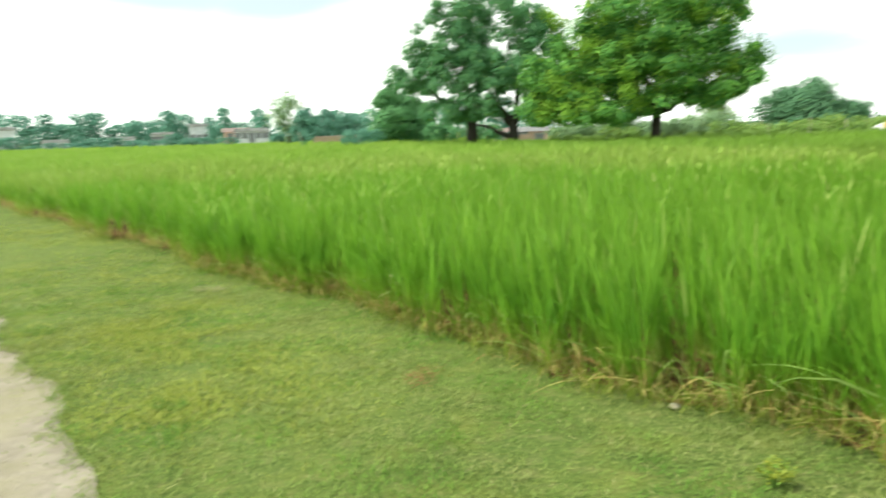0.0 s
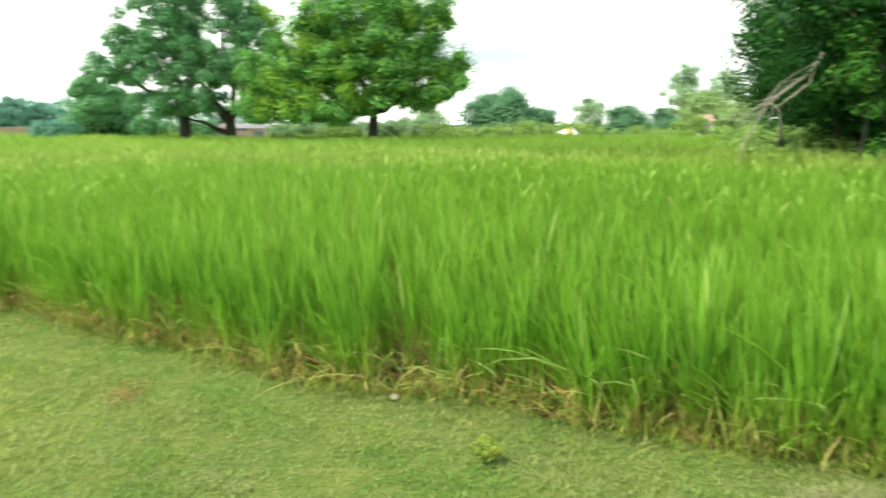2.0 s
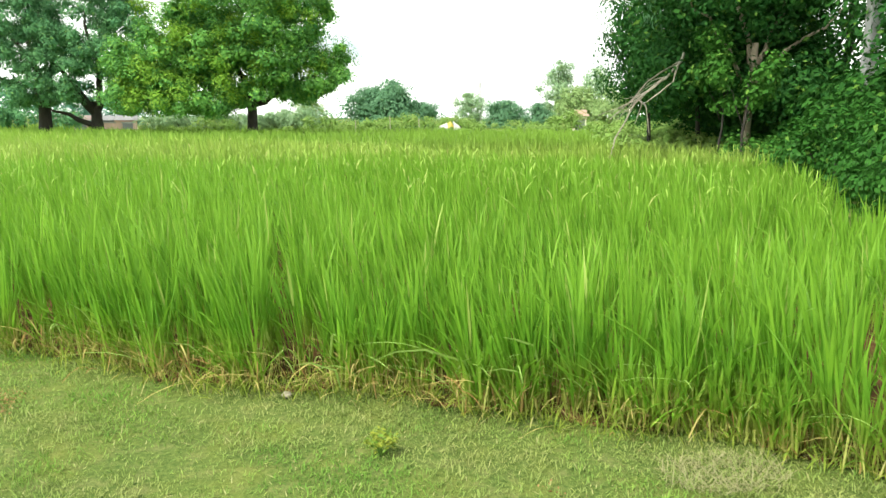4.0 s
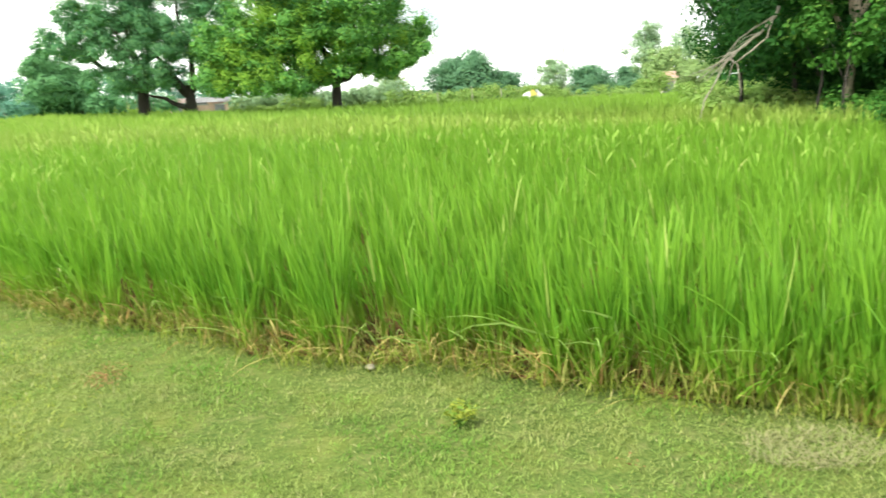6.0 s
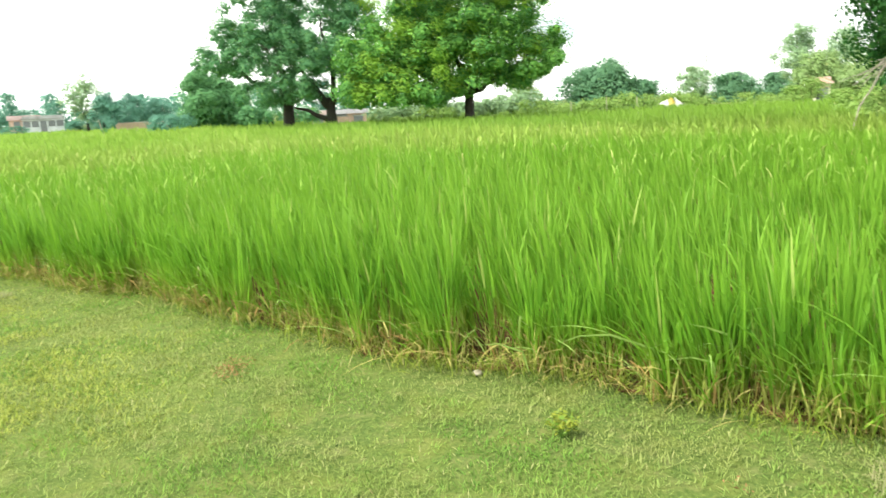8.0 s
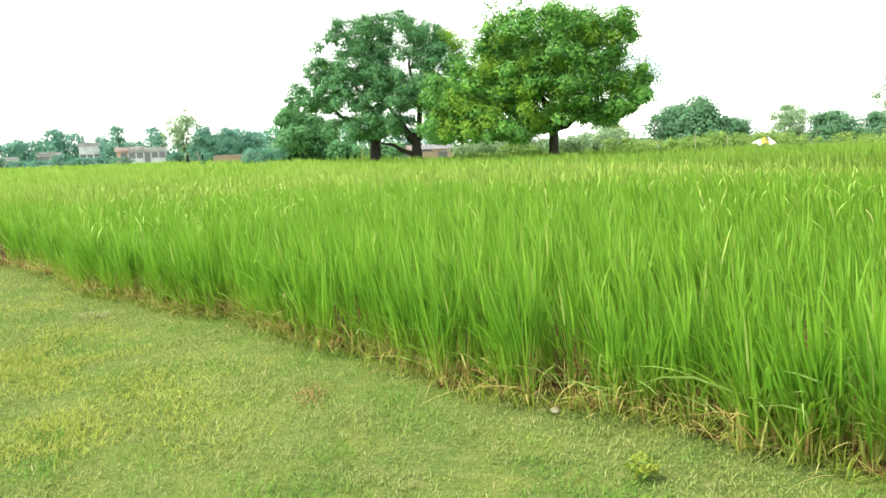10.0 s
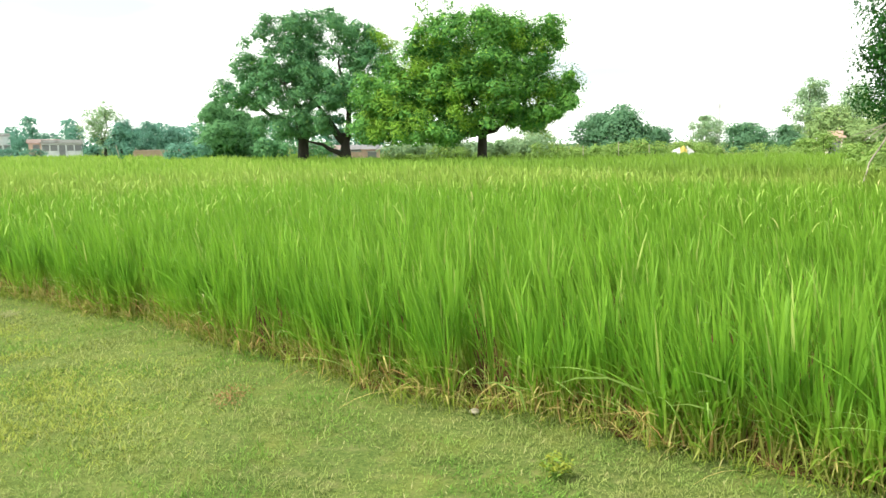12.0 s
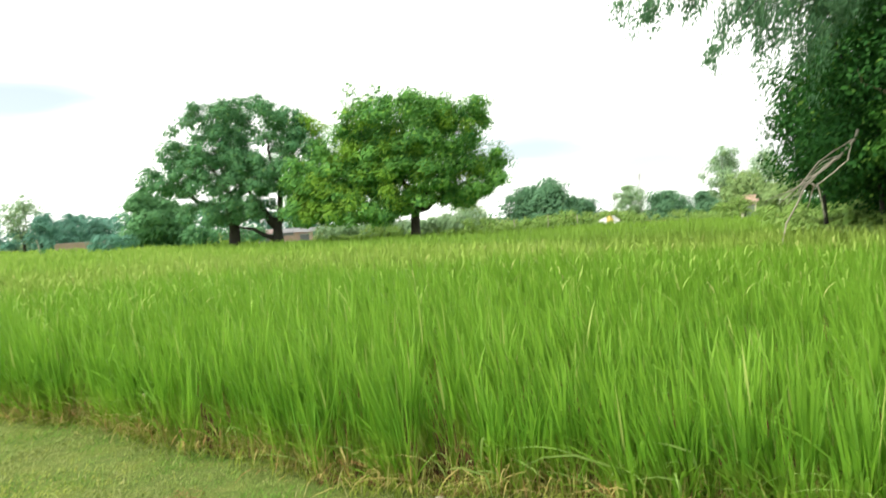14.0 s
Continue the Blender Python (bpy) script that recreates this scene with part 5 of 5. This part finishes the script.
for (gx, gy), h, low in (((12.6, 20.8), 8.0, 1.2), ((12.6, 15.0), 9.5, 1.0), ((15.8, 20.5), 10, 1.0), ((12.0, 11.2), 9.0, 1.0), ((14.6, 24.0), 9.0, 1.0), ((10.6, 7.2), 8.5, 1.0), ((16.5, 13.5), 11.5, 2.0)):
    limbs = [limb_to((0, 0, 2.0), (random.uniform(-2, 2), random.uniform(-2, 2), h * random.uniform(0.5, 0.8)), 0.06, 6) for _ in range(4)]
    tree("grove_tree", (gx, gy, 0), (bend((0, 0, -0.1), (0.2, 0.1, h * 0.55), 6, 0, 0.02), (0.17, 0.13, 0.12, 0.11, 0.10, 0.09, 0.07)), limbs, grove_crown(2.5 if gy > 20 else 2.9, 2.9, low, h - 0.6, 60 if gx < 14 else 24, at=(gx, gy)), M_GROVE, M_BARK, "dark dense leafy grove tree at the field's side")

gx, gy, _ = polar(26.8, 24)
tree("grove_tree", (gx, gy, 0), (bend((0, 0, -0.1), (0.1, 0.1, 5.0), 6, 0, 0.02), (0.07, 0.06, 0.055, 0.05, 0.05, 0.04, 0.04)), [limb_to((0, 0, 2.6), (-1.2, -0.5, 4.5), 0.05), limb_to((0, 0, 3.2), (1.0, 0.6, 6.5), 0.05)],
     grove_crown(1.3, 1.3, 1.5, 6.0, 58, 13, 64, 0.105, (gx, gy)), M_GROVE, M_BARK, "dark upright leafy tree at the grove's corner")
# filler bushes in the darkened grove leaf close the shaded gaps beneath the crowns
for az, d, h in ((29.4, 31, 2.6), (27.6, 33, 2.5), (31.2, 28, 2.6), (32.6, 25, 2.6), (34.2, 23, 2.8), (36, 22, 3.0), (38.5, 20, 3.0), (41.5, 17.5, 3.0)):
    bush("understory_bush", polar(az, d), h, 3.0, M_GROVE, "dark leafy bush in the grove's shade", 0.16, 9, 40, "grove understory")
# added saplings whose lighter leaves stand for lit grove foliage
for az, d, h, lobes, low in ((31.4, 18.4, 3.4, 9, 1.8), (33.0, 17.4, 3.0, 6, 1.7)):
    tree("grove_sapling", polar(az, d), (bend((0, 0, -0.05), (0.05, 0, h * 0.7), 4, 0, 0.02), (0.035, 0.03, 0.025, 0.02, 0.012)), [limb_to((0, 0, h * 0.4), (-0.4, 0.1, h * 0.7), 0.015, 4), limb_to((0, 0, h * 0.45), (0.4, -0.1, h * 0.75), 0.015, 4)],
         broad_clumps([((random.uniform(-0.6, 0.6), random.uniform(-0.4, 0.4), random.uniform(low, h - 0.2)), random.uniform(0.25, 0.4), 7) for _ in range(lobes)], 0.22, 26, 0.12, up=0.4),
         M_SAPLING, M_BARK, "slender added tree with lighter leaves for lit grove foliage")
for az, d, h in ((33.9, 18.6, 1.1), (35.0, 17.6, 1.3), (36.2, 17.0, 1.3)):
    bush("grove_bush", polar(az, d), h, 1.7, M_SAPLING, "low fresh green bush at the grove's foot", 0.11, 7, 30, "bushes at the grove's foot")
bush("scrub_bush", polar(21.25, 73), 2.6, 2.0, M_SCRUB, "light green scrub before the pale house", 0.24, 7, 28, "scrub bushes")
# the hedge along the crop's side
k = 0
for y in np.arange(6.2, 18.5, 1.15):
    x = float(right_x(y)) + 0.95 + random.uniform(0, 0.35)
    h = random.uniform(1.25, 1.9) if y < 15 else random.uniform(0.9, 1.3)
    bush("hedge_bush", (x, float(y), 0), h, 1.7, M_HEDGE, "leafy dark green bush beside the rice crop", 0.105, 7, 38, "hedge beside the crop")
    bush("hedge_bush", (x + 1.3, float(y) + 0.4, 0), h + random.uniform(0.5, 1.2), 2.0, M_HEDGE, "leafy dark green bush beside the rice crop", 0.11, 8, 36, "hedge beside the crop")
for az, d, h in ((27.4, 22.6, 1.15), (29.3, 22.2, 1.1), (31.0, 21.6, 1.0), (25.8, 25, 1.2), (26.2, 27, 1.5), (28.5, 28, 1.6), (24.5, 30, 1.5), (30.5, 26, 1.7)):
    bush("bank_bush", polar(az, d), h, 2.6, M_SCRUB, "light green bush behind the dead branch", 0.15, 8, 34, "bank bushes")


def overhang():
    """Long limbs of a tall slender-leaved tree whose sprays hang down over the field."""
    base = Vector((13.4, 20.5, 0))
    soups, limbs = [], []
    top = Vector((-1.0, -1.4, 8.4))
    crotch = Vector((-0.5, -0.7, 6.0))
    # where the sprays end: degrees across and up from the walker's eye, and how far out
    for az, el, d in ((14.2, 14.6, 15.5), (15.6, 13.9, 15.8), (17.2, 14.6, 16.0), (18.6, 13.4, 16.2), (20.4, 11.0, 16.0), (21.2, 13.4, 16.4), (22.6, 12.4, 16.5), (23.4, 13.4, 16.8),
                      (24.4, 11.6, 17.0), (25.2, 12.0, 17.0), (26.2, 10.4, 17.2), (27.4, 12.8, 17.4), (16.2, 17.6, 16.2), (19.2, 17.4, 16.6), (22.4, 16.6, 17.0), (25.4, 16.0, 17.2), (28.6, 14.6, 17.6)):
        x, y, z = polar(az, d, 1.37 + d * math.tan(radians(el)))
        end = Vector((x, y, z)) - base
        start = top if el > 12.5 else top.lerp(crotch, 0.4)
        pts = bend(start, end + Vector((0, 0, 0.25)), 8, 0.13, 0.02)
        limbs.append((pts, [0.055 * (1 - 0.88 * i / 8) for i in range(9)]))
        for i in range(3, 9):
            for _ in range(8 if az < 21 else 7):
                hang = rng.uniform(0.2, 0.6 if az < 21 else 1.1)
                c = np.array(pts[i]) + rng.normal(0, 0.2, 3)
                m = int(70 * hang) + 18
                u = rng.random(m)
                pos = c + rng.normal(0, 1, (m, 3)) * np.array([0.07, 0.07, 0.05]) - np.stack((0.1 * u, 0 * u, hang * u), 1)
                nor = rng.normal(0, 1, (m, 3)) * np.array([1, 1, 0.2])
                soups.append(leaves(pos, nor, rng.uniform(0.075, 0.145, m), 0.3, 2.4))
    tree("drooping_tree", base, (bend((0, 0, -0.1), top, 7, 0, 0.015), (0.3, 0.25, 0.23, 0.2, 0.18, 0.16, 0.13, 0.1)), limbs, soups, M_DROOP, M_BARK, "tall tree with slender leaves drooping over the field")


overhang()


def dead_branch():
    """A bare bleached branch that leans out of the grove into the crop."""
    b = empty_thing("dead_branch", (7.03, 16.9, 0.04), "bare bleached dead branch leaning from the grove into the crop", "branch")

    def stick(name, pts, r0, r1, sides=7):
        bm = bmesh.new()
        fine = []
        for p, q in zip(pts, pts[1:]):
            fine += [Vector(p).lerp(Vector(q), k / 3) + Vector([random.uniform(-0.012, 0.012) for _ in range(3)]) for k in range(3)]
        fine.append(Vector(pts[-1]))
        tube(bm, fine, [r0 + (r1 - r0) * i / (len(fine) - 1) for i in range(len(fine))], sides)
        part(name, bm, M_DEADWOOD, b, smooth=True)
    main = [(1.80, 0.4, 2.82), (1.58, 0.1, 2.62), (1.23, 0.1, 2.24), (0.88, 0.1, 2.03), (0.55, 0.1, 1.75), (0.31, 0.1, 1.34), (0.05, 0.1, 0.86), (-0.1, 0.0, 0.4)]
    stick("main_limb", main, 0.032, 0.013, 9)
    stick("twig", [(1.58, 0.1, 2.62), (1.36, 0.3, 2.47), (0.90, 0.35, 2.17), (0.45, 0.3, 1.68), (-0.05, 0.2, 1.31)], 0.021, 0.008)
    stick("twig", [(1.50, 0.1, 2.50), (1.30, -0.1, 2.16), (0.81, -0.15, 1.80), (0.62, -0.1, 1.66)], 0.02, 0.009)
    stick("twig", [(0.55, 0.1, 1.76), (0.70, 0.0, 1.64), (0.79, 0.0, 1.27), (0.83, 0.0, 0.95)], 0.018, 0.008)
    stick("twig", [(0.66, 0.1, 1.72), (0.72, 0.3, 1.5), (0.66, 0.4, 1.2)], 0.018, 0.008)
    for k in range(10):
        x0 = random.uniform(0.45, 1.6)
        z0 = 1.75 + (x0 - 0.55) * 0.84 + random.uniform(-0.05, 0.12)
        n = random.uniform(0.3, 0.85)
        y0 = random.uniform(-0.2, 0.4)
        stick("twig", [(x0, 0.1, z0 - 0.04), (x0 - n * 0.5, y0, z0 - n * 0.33), (x0 - n, y0 * 1.3, z0 - n * random.uniform(0.35, 1.0))], 0.011, 0.004, 5)


dead_branch()


def pole(at, height):
    p = empty_thing("concrete_pole", at, "pale concrete utility pole half hidden in the grove", "pole")
    bm = bmesh.new()
    box(bm, -0.13, 0.13, -0.11, 0.11, 0, height, 0.02)
    for v in bm.verts:
        s = 1 - 0.25 * v.co.z / height
        v.co.x *= s
        v.co.y *= s
    part("shaft", bm, M_CONCRETE, p)
    bm = bmesh.new()
    box(bm, -0.6, 0.6, -0.16, -0.115, height - 0.6, height - 0.5, 0.008)
    part("cross_arm", bm, M_STEEL, p)


pole(polar(40.4, 16.4), 7.5)
